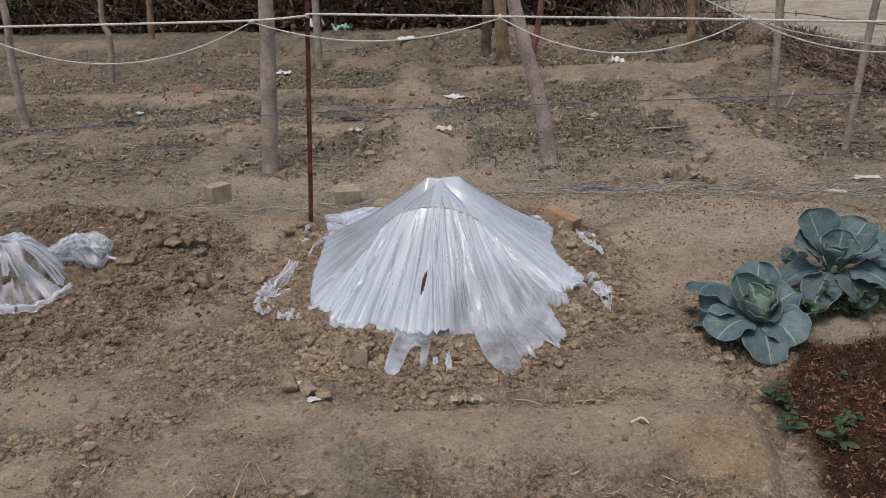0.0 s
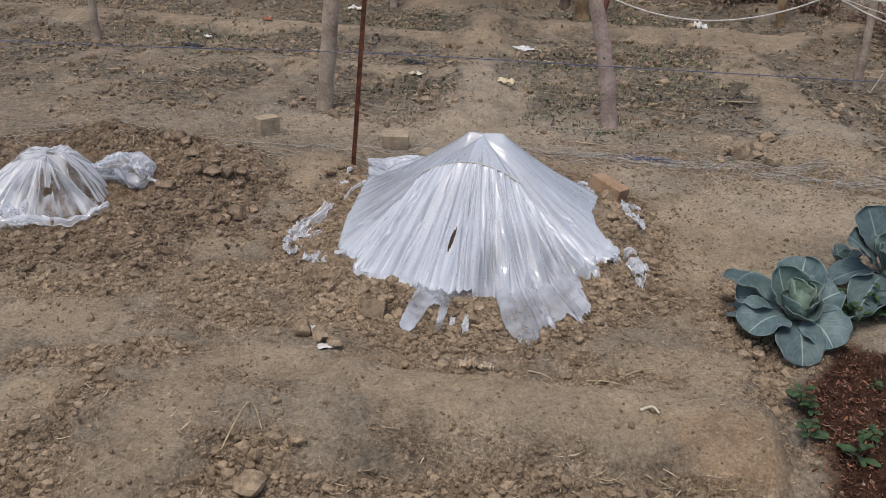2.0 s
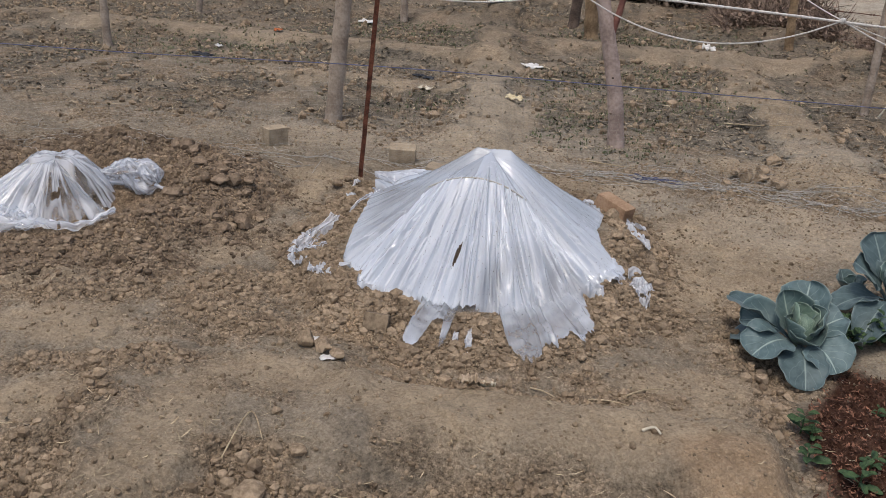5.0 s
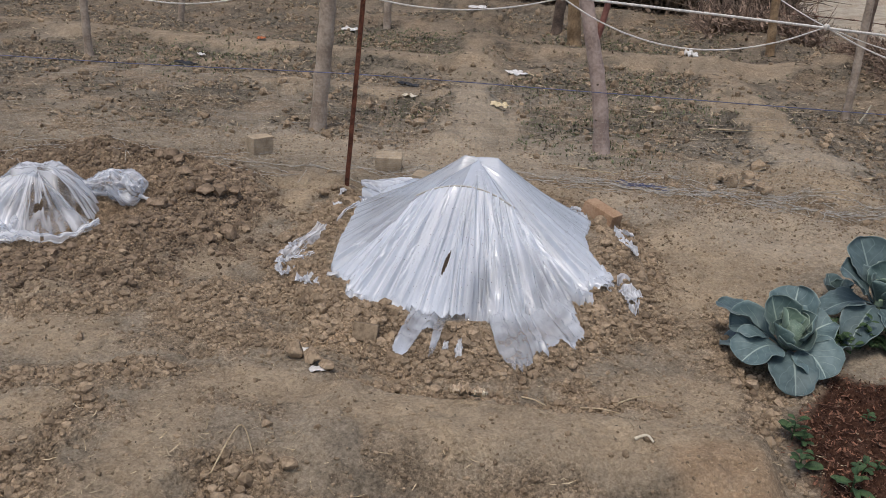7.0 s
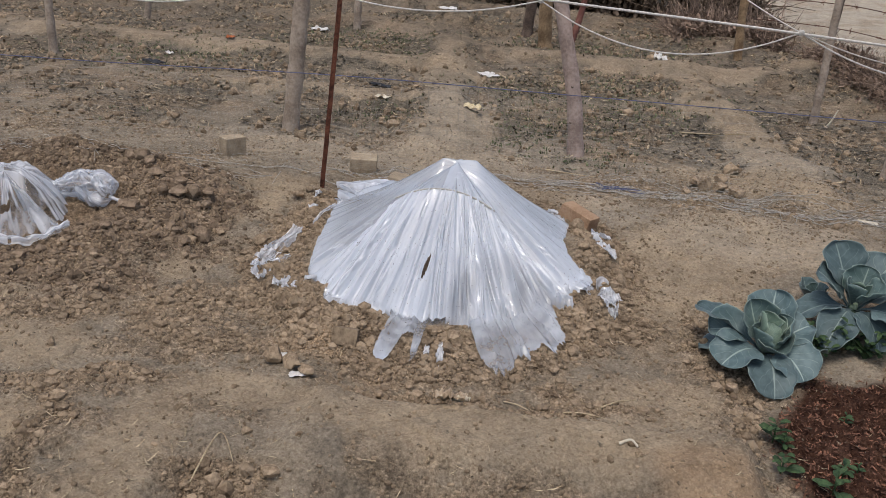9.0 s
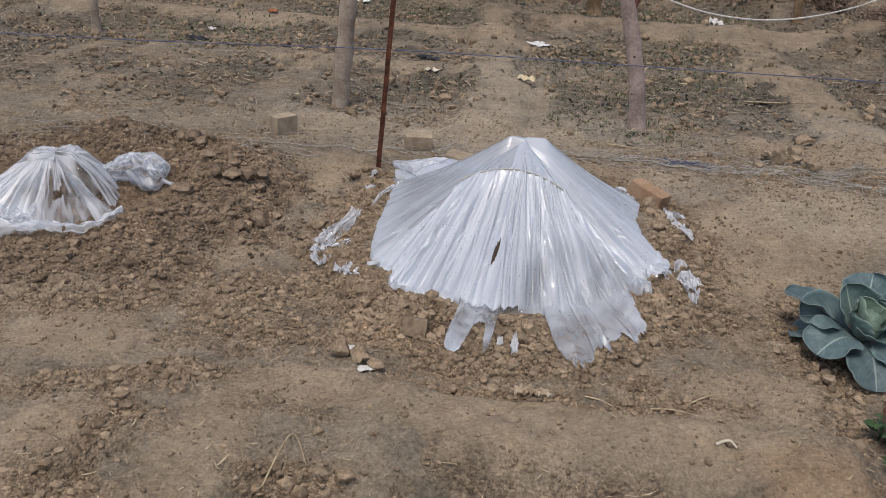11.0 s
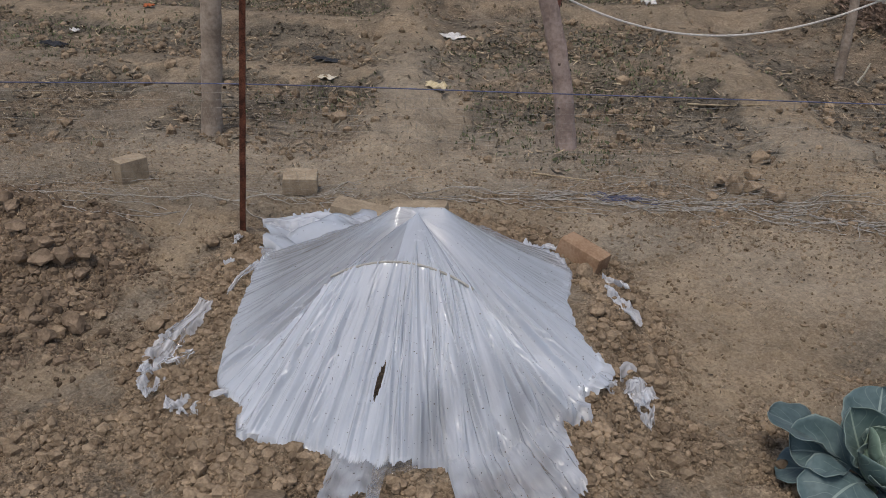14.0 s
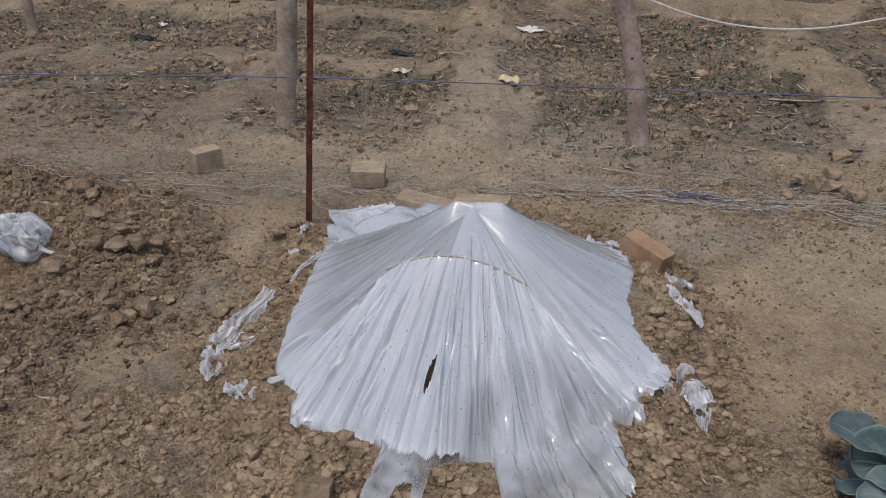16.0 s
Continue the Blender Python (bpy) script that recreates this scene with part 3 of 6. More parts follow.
def build_ground():
    xs = axis(-900, -2.35, 1.75, 900, 0.0075, 1.035, -9.5, 6.5)
    ys = axis(-400, 1.05, 3.45, 1500, 0.0075, 1.022, 0.9, 15.0)
    gx, gy = np.meshgrid(xs, ys)
    x, y = gx.ravel(), gy.ravel()
    verts = np.stack([x, y, ground(x, y)], -1)
    nf = grid_faces(len(ys), len(xs))
    me = bpy.data.meshes.new("ground")
    me.vertices.add(len(verts))
    me.vertices.foreach_set("co", verts.ravel())
    me.loops.add(nf.size)
    me.loops.foreach_set("vertex_index", nf.ravel())
    me.polygons.add(len(nf))
    me.polygons.foreach_set("loop_start", np.arange(0, nf.size, 4))
    me.polygons.foreach_set("loop_total", np.full(len(nf), 4))
    me.update()
    me.polygons.foreach_set("use_smooth", [True] * len(nf))
    packed, damp_or_darkened, mulch, litter, dust, clay = zones(x, y)
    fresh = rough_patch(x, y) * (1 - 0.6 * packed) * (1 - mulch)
    for name, three in (("soil", (packed, damp_or_darkened, mulch)), ("cover", (litter, dust, clay))):
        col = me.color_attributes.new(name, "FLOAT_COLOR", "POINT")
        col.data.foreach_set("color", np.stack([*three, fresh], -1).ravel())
    me.materials.append(SOIL)
    return tagged(new("ground", me), "dry brown garden soil with bunds, beds and loose crumbs", "ground", "", "structure")


build_ground()


# ---------- crumbs and clods ----------
def ico(level):
    bm = bmesh.new()
    bmesh.ops.create_icosphere(bm, subdivisions=level, radius=1.0)
    v = np.array([p.co[:] for p in bm.verts])
    f = np.array([[q.index for q in p.verts] for p in bm.faces])
    bm.free()
    return v, f


ICO1, ICO2 = ico(1), ico(2)


def lump(rng, size, base=ICO1):
    """A broken, angular lump of earth."""
    v, f = base
    d = v * (1 + rng.uniform(-0.22, 0.22, (len(v), 1)))
    for _ in range(3):
        n = rng.normal(size=3)
        n /= np.linalg.norm(n)
        cut = rng.uniform(0.55, 0.85)
        over = np.maximum(d @ n - cut, 0)
        d = d - over[:, None] * n
    d = d * rng.uniform(0.7, 1.25, 3) * size
    a = rng.uniform(0, 6.28)
    c, s = math.cos(a), math.sin(a)
    return d @ np.array([[c, -s, 0], [s, c, 0], [0, 0, 1]]), f


# Reach of the taut film and of its loose edge, in metres from the middle, by direction in degrees.
REACH = [(-180, .545, .545), (-160, .555, .56), (-147, .575, .585), (-136, .555, .56), (-124, .62, .65), (-118, .60, .61), (-112, .575, .58),
         (-105, .555, .56), (-100.5, .56, .58), (-98.6, .57, .80), (-96.5, .57, .83), (-94.6, .57, .80), (-93.6, .57, .68), (-90.5, .57, .66), (-89.4, .57, .79), (-88.2, .57, .76), (-87.2, .565, .59), (-78, .56, .57), (-73.6, .57, .58), (-72.6, .58, .80), (-70, .58, .855),
         (-66.5, .58, .83), (-62, .585, .79), (-57, .585, .76), (-54, .585, .79), (-50, .585, .76), (-47.5, .58, .70), (-44, .575, .62), (-40.5, .575, .585), (-35, .575, .625), (-30, .555, .575), (-24, .565, .60),
         (-16.5, .56, .595), (-8, .50, .505), (0, .472, .477), (18, .465, .47), (29, .52, .53), (47, .64, .66), (60, .68, .70), (87, .70, .71), (104, .74, .82),
         (118, .76, .92), (132, .72, .90), (142, .68, .76), (150, .63, .65), (167, .56, .56), (180, .545, .545)]
CENTRE = (-0.01, 2.62)
REACH_A, REACH_R = [r[0] for r in REACH], [r[2] for r in REACH]


def film_covers(x, y):
    """Whether the tunnel's film lies over this place."""
    a = np.degrees(np.arctan2(np.asarray(y) - CENTRE[1], np.asarray(x) - CENTRE[0]))
    return np.hypot(np.asarray(x) - CENTRE[0], np.asarray(y) - CENTRE[1]) < np.interp(a, REACH_A, REACH_R) - 0.01


def clear_of_film(x, y):
    return tunnel_r(x, y) > 0.93 and not film_covers(x, y) and pit_r(x, y) > 0.72


def scatter_crumbs():
    rng = np.random.RandomState(4)
    shapes = np.array([lump(rng, 1.0)[0] for _ in range(260)])
    faces = ICO1[1]
    x, y = rng.uniform(-2.9, 2.1, 420000), rng.uniform(0.72, 4.2, 420000)
    r, rp, patch = tunnel_r(x, y), pit_r(x, y), HEIGHTS.pick(HEIGHTS.rough, x, y)
    want = 0.050 + 0.42 * patch**1.5 + 0.50 * np.exp(-((r - 1.12) / 0.17) ** 2) + 0.35 * np.exp(-((rp - 1.2) / 0.34) ** 2) + 0.10 * (y > 3.3) * (x > 0.6)
    cover = film_covers(x, y)
    for px, py, reach in ((-0.70, 2.56, 0.06), (-0.715, 2.42, 0.06), (-0.68, 2.31, 0.05), (-0.64, 2.44, 0.05), (-0.56, 2.205, 0.05), (0.60, 2.82, 0.05), (0.635, 2.72, 0.04), (0.62, 2.44, 0.05), (0.645, 2.36, 0.04), (-1.80, 2.265, 0.08), (-1.64, 2.33, 0.07), (-1.95, 2.28, 0.1)):
        cover = cover | (np.hypot(x - px, y - py) < reach)
    keep = (rng.rand(len(x)) < want) & (r > 0.86) & (rp > 0.72) & (~cover | (rng.rand(len(x)) < 0.05)) & ((HEIGHTS.pick(HEIGHTS.kinds[2], x, y) < 0.4) | (rng.rand(len(x)) < 0.12))
    x, y, rp, want = x[keep][:76000], y[keep][:76000], rp[keep][:76000], want[keep][:76000]
    size = np.minimum(0.0018 + rng.exponential(1.0, len(x)) * (0.0020 + 0.0017 * (want > 0.35)), 0.024)
    v = shapes[rng.randint(0, 260, len(x))] * size[:, None, None]
    v = v + np.stack([x, y, HEIGHTS.pick(HEIGHTS.z, x, y) + size * 0.12], -1)[:, None, :]
    damp_or_darkened = (rp < 1.75) & (rng.rand(len(x)) < 0.85)
    for sel, name, mat, label in ((~damp_or_darkened, "soil_crumbs", CLOD, "loose dry crumbs of brown earth on the ground"), (damp_or_darkened, "damp_soil_crumbs", CLOD_DAMP, "darker freshly dug crumbs of earth round the pit")):
        n = int(sel.sum())
        f = (np.arange(n)[:, None, None] * len(ICO1[0]) + faces).reshape(-1, 3)
        tagged(mesh_object(name, v[sel].reshape(-1, 3), f, mat, None, False), label, "soil", "", "stuff")


class Sampler:
    """Heights and soil zones on a fine lattice, to place small things quickly."""

    def __init__(self):
        self.x0, self.y0, self.d = -11.0, 0.2, 0.025
        xs, ys = np.arange(-11.0, 8.0, self.d), np.arange(0.2, 16.5, self.d)
        gx, gy = np.meshgrid(xs, ys)
        self.z = ground(gx.ravel(), gy.ravel()).reshape(gx.shape)
        self.kinds = [k.reshape(gx.shape) for k in zones(gx.ravel(), gy.ravel())]
        self.rough = rough_patch(gx.ravel(), gy.ravel()).reshape(gx.shape)

    def pick(self, a, x, y):
        """Values of one of the lattices at many places at once."""
        j = np.clip((x - self.x0) / self.d, 0, a.shape[1] - 1.001)
        i = np.clip((y - self.y0) / self.d, 0, a.shape[0] - 1.001)
        p, q = i.astype(int), j.astype(int)
        u, v = i - p, j - q
        return (a[p, q] * (1 - v) + a[p, q + 1] * v) * (1 - u) + (a[p + 1, q] * (1 - v) + a[p + 1, q + 1] * v) * u

    def zone(self, k, x, y):
        i, j = int((y - self.y0) / self.d + 0.5), int((x - self.x0) / self.d + 0.5)
        a = self.kinds[k]
        return float(a[min(max(i, 0), a.shape[0] - 1), min(max(j, 0), a.shape[1] - 1)])

    def at(self, x, y):
        j, i = (x - self.x0) / self.d, (y - self.y0) / self.d
        j, i = min(max(j, 0), self.z.shape[1] - 2), min(max(i, 0), self.z.shape[0] - 2)
        a, b = int(i), int(j)
        u, v = i - a, j - b
        return float((self.z[a, b] * (1 - v) + self.z[a, b + 1] * v) * (1 - u) + (self.z[a + 1, b] * (1 - v) + self.z[a + 1, b + 1] * v) * u)


HEIGHTS = Sampler()
gz_fast = HEIGHTS.at
scatter_crumbs()


def clod(x, y, size, seed, mat=CLOD, flat=0.75, label="rounded lump of dry brown earth", sink=0.6):
    rng = np.random.RandomState(seed)
    v, f = lump(rng, size * (1.0 if size < 0.02 else 1.25), ICO2)
    v[:, 2] *= flat
    v = v * (1 + 0.05 * rng.uniform(-1, 1, (len(v), 1)))
    ob = mesh_object("clod", v, f, mat, None, False)
    ob.location = (x, y, gz_fast(x, y) + size * (sink if size < 0.02 else sink + 0.25))
    return tagged(ob, label, "clod", "clods on the ground")


# ---------- the film tunnel ----------
def film_fold(theta, rho, folds):
    """Pleats running outwards: narrow ridges and grooves that open towards the edge, some of them ending on the way."""
    out = np.zeros_like(theta)
    for t0, width, height, begin, slant, *rest in folds:
        grow = step(rho, begin, begin + 0.35) * (0.45 + 0.55 * rho)
        if rest:
            grow = step(rho, begin, begin + 0.04) * (1 - step(rho, rest[0] - 0.06, rest[0]))
        off = (theta - t0 - slant * (rho - 0.5)) / (width * (0.45 + 0.75 * rho))
        out = out + height * grow * (np.exp(-np.abs(off) ** 1.35) - 0.55 * np.exp(-((off - 1.8) / 1.2) ** 2))
    return out


def build_tunnel():
    top = thing("film_tunnel", pose(CENTRE[0], CENTRE[1], gz(*CENTRE)), "low tunnel of milky polythene film pleated over a hoop", "plant tunnel")
    nt_, nr = 2400, 70
    deg = np.linspace(-180, 180, nt_, endpoint=False)
    table = np.array(REACH)
    taut = np.interp(deg, table[:, 0], table[:, 1])
    loose = np.interp(deg, table[:, 0], table[:, 2])
    rng = np.random.RandomState(8)
    jag = 0.012 * fbm(deg * 0.42, deg * 0 + 0.5, 3, 3) + 0.008 * fbm(deg * 1.6, deg * 0 + 4.5, 2, 9)
    loose = loose + jag * (0.6 + 2.2 * (loose - taut > 0.05))
    taut = np.minimum(taut + 0.5 * jag, loose - 0.004)
    th = np.radians(deg)
    cx, sy = np.cos(th), np.sin(th)
    ex, ey = CENTRE[0] + taut * cx, CENTRE[1] + taut * sy
    ze = ground(ex, ey)
    ze = np.convolve(np.r_[ze[-12:], ze, ze[:12]], np.ones(25) / 25, "valid") + 0.010
    # the film hangs from a short crest over the rear hoop
    apex = 0.421
    crest = (-0.070, 2.632, 0.058, 2.655)
    far_off = on_line(ex, ey, *crest)
    # knot where the film bends over the front hoop
    depth = CENTRE[1] - 2.395
    ra = np.where(sy < -0.25, depth / np.maximum(-sy, 0.25), 9.0)
    xa = CENTRE[0] + ra * cx
    arch = 0.377 - 1.75 * (xa + 0.012) ** 2
    frac = np.where(ra < 5, np.clip(on_line(xa, CENTRE[1] + np.minimum(ra, 5) * sy, *crest) / far_off, 0, 0.97), 0.97)
    line = apex + (ze - apex) * frac
    lift = np.where(ra < taut, np.maximum(arch - line, 0), 0) * (1 - step(np.abs(xa + 0.02), 0.13, 0.34))
    rho = np.linspace(0, 1, nr) ** 0.92
    T, R = np.meshgrid(deg, rho, indexing="ij")
    dist = R * loose[:, None]
    px, py = CENTRE[0] + dist * cx[:, None], CENTRE[1] + dist * sy[:, None]
    inside = np.where(dist < taut[:, None], np.clip(on_line(px, py, *crest) / far_off[:, None], 0, 1), 1.0)
    base = apex + (ze[:, None] - apex) * inside
    k = frac[:, None]
    tent = np.where(inside < k, inside / np.maximum(k, 1e-3), (1 - inside) / np.maximum(1 - k, 1e-3))
    z = base + lift[:, None] * tent
    # the film hangs a little between its supports
    hang = 0.016 * np.sin(math.pi * inside) * (1 - 0.85 * (lift[:, None] > 0.02))
    z = z - hang
    folds = []
    # many slight pleats of uneven width all round, some broad swells, and crisp tucks at the front
    for t0 in np.arange(-178, 180, 4.6):
        front = math.exp(-((t0 + 75) / 50) ** 2)
        folds.append((t0 + rng.uniform(-5, 5), 0.25 + rng.exponential(0.35), rng.choice((-0.8, 1)) * rng.uniform(0.1, 1.0) ** 3.2 * (0.0022 + 0.0110 * front), rng.uniform(0.12, 0.8), rng.uniform(-8, 8)))
    for t0 in np.arange(-178, 180, 7.0):
        folds.append((t0 + rng.uniform(-4, 4), rng.uniform(1.5, 6.0), rng.uniform(-1.0, 1.0) * 0.0060, rng.uniform(0.1, 0.4), rng.uniform(-6, 6)))
    for t0, w, h, b, s in ((-53, 0.9, 0.014, 0.02, -4), (-62, 0.5, 0.010, 0.3, 3), (-75, 0.5, 0.010, 0.35, 2), (-84, 0.6, 0.009, 0.33, 0), (-97, 0.6, 0.010, 0.4, -2), (-66, 0.4, 0.010, 0.34, 5),
                           (-152, 1.2, 0.010, 0.05, 5), (-141, 0.8, 0.009, 0.1, 3), (-163, 0.7, 0.009, 0.2, 4), (-130, 0.7, 0.008, 0.3, 4), (-37, 1.0, 0.015, 0.0, -3), (-20, 1.6, 0.013, 0.1, -4), (-12, 0.7, 0.012, 0.25, -3),
                           (-28, 0.6, 0.012, 0.2, -3), (4, 1.2, 0.010, 0.2, 0), (-112, 0.8, 0.010, 0.4, -3), (-122, 0.9, 0.010, 0.4, -2)):
        folds.append((t0, w, h * 1.6, b, s))
    for t0 in (-91, -88, -80, -78, -71, -67, -64, -60, -57, -55, -50, -46, -43):
        folds.append((t0 + rng.uniform(-1.5, 1.5), rng.uniform(0.35, 0.7), rng.uniform(0.008, 0.017), rng.uniform(0.28, 0.5), rng.uniform(-9, 9)))
    # fuller folds, heavier at the front and on the side away from the stake
    for t0 in np.arange(-96, -8, 5.2):
        folds.append((t0 + rng.uniform(-1.8, 1.8), rng.uniform(0.6, 1.3), rng.uniform(0.010, 0.021), rng.uniform(0.12, 0.42), rng.uniform(-13, 13)))
    for t0 in np.arange(-172, -98, 7.5):
        folds.append((t0 + rng.uniform(-2, 2), rng.uniform(0.6, 1.3), rng.uniform(0.007, 0.014), rng.uniform(0.12, 0.4), rng.uniform(-13, 13)))
    # short slanting creases
    for _ in range(70):
        b0 = rng.uniform(0.36, 0.85)
        folds.append((rng.uniform(-150, -30), rng.uniform(0.22, 0.42), rng.choice((-1, -1, 1)) * rng.uniform(0.006, 0.013), b0, rng.uniform(-34, 34), b0 + rng.uniform(0.08, 0.24)))
    z = z + film_fold(T, inside, folds) * (1 - 0.55 * step(inside, 0.93, 1.0))
    X = CENTRE[0] + dist * cx[:, None]
    Y = CENTRE[1] + dist * sy[:, None]
    ridged = np.abs(fbm(X * 17 + 3, Y * 17, 3, 64))
    low = step(inside, 0.55, 1.0) * np.exp(-((T + 58) / 26) ** 2)
    z = z + 0.0016 * fbm(X * 30, Y * 30, 3, 63) * inside + 0.012 * low * ridged + 0.003 * np.abs(fbm(X * 9, Y * 9, 2, 66)) * inside
    gnd = ground(X.ravel(), Y.ravel()).reshape(X.shape)
    smooth_g = np.mean([HEIGHTS.pick(HEIGHTS.z, X + dx, Y + dy) for dx in (-0.03, 0, 0.03) for dy in (-0.03, 0, 0.03)], 0)
    out = dist > taut[:, None]
    crumple = 0.003 + 0.026 * np.abs(fbm(X * 17, Y * 17, 4, 71)) + 0.7 * film_fold(T, np.ones_like(T), folds)
    tail = step((dist - taut[:, None]) / np.maximum(loose - taut, 0.02)[:, None], 0.0, 0.4)
    z = np.where(out, smooth_g + 0.012 + crumple * (1 - 0.2 * tail), z)
    flap = (T > 104) & (T < 143) & (dist > 0.62)
    z = np.where(flap, smooth_g + 0.022 + 0.06 * np.abs(fbm(X * 5, Y * 5, 2, 75)) + 0.003 * fbm(X * 30, Y * 30, 2, 79), z)
    z = np.maximum(z, gnd + 0.0025)
    # the outermost ring is tucked into the earth where the film is not left loose
    tuck = (loose - taut < 0.03)[:, None] & (R > 0.985)
    z = np.where(tuck, gnd - 0.006, z)
    verts = np.stack([X - CENTRE[0], Y - CENTRE[1], z - top.matrix_world.translation.z], -1).reshape(-1, 3)
    faces = grid_faces(nt_, nr)
    last = np.stack([np.arange(nr - 1) + (nt_ - 1) * nr, np.arange(1, nr) + (nt_ - 1) * nr, np.arange(1, nr), np.arange(nr - 1)], -1)
    faces = np.concatenate([faces, last])
    # the torn slit
    mid = verts[faces].mean(1)[:, :2] + CENTRE
    a, b = np.array((-0.022, 2.226)), np.array((-0.040, 2.155))
    d = (b - a) / np.linalg.norm(b - a)
    along, across = (mid - a) @ d / np.linalg.norm(b - a), (mid - a) @ np.array((-d[1], d[0]))
    slit = (along > 0) & (along < 1) & (np.abs(across) < 0.0062 * np.sin(math.pi * np.clip(along, 0, 1)) ** 0.7)
    sheet = mesh_object("film", verts, faces[~slit], FILM, top, True, "milky pleated polythene film with a torn slit")
    cling = np.clip(np.where(out, np.where(T < -80, 0.95, 0.62) + 0.10 * tail, step(inside, 0.62, 1.0) * 0.75 * np.exp(-((T + 58) / 24) ** 4)), 0, 1)
    cling = cling * np.clip(0.85 + 1.0 * fbm(X * 11, Y * 11, 3, 68), 0.2, 1)
    behind = np.where((inside < k) & (X < -0.03), 0.50, np.where((T < -146) | (T > 90), 0.24, np.where(inside < k, 0.16, 0.0)))
    cling = np.where(flap, 0.15, np.maximum(cling, behind * (1 - 0.5 * step(inside, 0.7, 1.0))))
    layer = sheet.data.uv_layers.new(name="pleat")
    uv = np.stack([(T + 180) / 360, R], -1).reshape(-1, 2)
    loops = faces[~slit].ravel()
    layer.data.foreach_set("uv", uv[loops].ravel())
    col = sheet.data.color_attributes.new("cling", "FLOAT_COLOR", "POINT")
    c = cling.ravel()
    col.data.foreach_set("color", np.stack([c, c, c, np.ones_like(c)], -1).ravel())
    pts = [(x - CENTRE[0], 2.395 - CENTRE[1], 0.377 - 1.75 * (x + 0.012) ** 2 - 0.0035 - top.matrix_world.translation.z) for x in np.linspace(-0.20, 0.17, 40)]
    v, f = tube(pts, 0.0036, 6)
    mesh_object("hoop", v, f, HOOP, top, True, "thin bent cane hoop showing under the film")
    # grains of dirt thrown on the film
    grains = Heap()
    pick = rng.randint(0, len(verts), 9000)
    n = 0
    for p in pick:
        a, q = divmod(p, nr)
        if n < 620 and rho[q] > 0.25 and rng.rand() < (0.25 + 0.75 * (rho[q] > 0.6)) * (1.0 if -150 < deg[a] < 10 else 0.25):
            lv, lf = lump(rng, rng.uniform(0.0007, 0.0019))
            grains.add(lv + verts[p] + (0, 0, 0.001), lf)
            n += 1
    grains.done("dirt_specks", SPECK, "", "", "stuff", False, top)
    return top


SPECK = simple("dirt_speck", (0.06, 0.05, 0.045), (0.16, 0.13, 0.11), 90, 0.9, 0.2, 0.001)
HOOP = simple("bent_cane", (0.36, 0.35, 0.31), (0.52, 0.50, 0.45), 30, 0.6, 0.3, 0.001)
TUNNEL = build_tunnel()


def scrap(name, path, widths, parent, label, seed, mat, lift=0.010, clingv=0.6, base=None, dome=0.0, bury=0.35):
    """A crumpled strip of torn film along a line: ragged edges, sharp creases, some of it under the soil."""
    rng = np.random.RandomState(seed)
    nl, n = 56, 29
    line = spline([(x, y, 0) for x, y in path], nl)[:, :2]
    wide = np.interp(np.linspace(0, 1, nl), np.linspace(0, 1, len(widths)), widths)
    d = np.gradient(line, axis=0)
    d /= np.linalg.norm(d, axis=1)[:, None]
    side = np.stack([-d[:, 1], d[:, 0]], -1)
    q = np.linspace(-1, 1, n)
    i = np.arange(nl)
    left = 1 + 0.55 * fbm(i * 0.22 + seed * 5.0, i * 0 + 0.5, 3, seed) + 0.22 * fbm(i * 0.9 + seed, i * 0 + 2.5, 2, seed + 4)
    right = 1 + 0.55 * fbm(i * 0.22 + seed * 9.0, i * 0 + 7.5, 3, seed) + 0.22 * fbm(i * 0.9 + seed, i * 0 + 5.5, 2, seed + 5)
    w = wide[:, None] * np.where(q[None, :] < 0, left[:, None], right[:, None])
    pts = line[:, None, :] + side[:, None, :] * (q[None, :] * w)[..., None]
    X, Y = pts[..., 0], pts[..., 1]
    g = np.maximum(HEIGHTS.pick(HEIGHTS.z, X, Y), ground(X.ravel(), Y.ravel()).reshape(X.shape))
    lu, lw = np.broadcast_to((i / nl * 2.2)[:, None], X.shape), np.broadcast_to(q[None, :] * 2.6, X.shape)
    crease = np.abs(fbm(lw + 0.8 * lu + seed * 3, lu + seed, 3, seed + 7)) + 0.4 * np.abs(fbm(lw * 2.2, lu * 1.8 + seed, 2, seed + 8))
    soil = step(fbm(X * 19 + seed * 3, Y * 19, 3, seed + 9), 0.05, 0.30)
    z = np.maximum(g, HEIGHTS.pick(HEIGHTS.z, X, Y) + 0.006) + 0.005 + dome * (1 - q[None, :] ** 2) * np.sin(math.pi * (0.12 + 0.8 * i / (nl - 1)))[:, None] + lift * (0.2 + 1.5 * crease) - bury * 0.06 * soil
    v = np.stack([X, Y, z], -1).reshape(-1, 3) - (base if base is not None else np.zeros(3))
    faces = grid_faces(nl, n)
    hole = fbm(X * 22 + seed, Y * 22, 2, seed + 12).ravel()[faces].mean(1) > 0.62
    ob = mesh_object(name, v, faces[~hole], mat, parent, True, label)
    col = ob.data.color_attributes.new("cling", "FLOAT_COLOR", "POINT")
    see = np.clip(clingv * (0.9 + 2.2 * fbm(lw * 1.5 + 4, lu * 2 + seed, 3, seed + 11)), 0, 1).ravel()
    col.data.foreach_set("color", np.repeat(see, 4))
    return ob


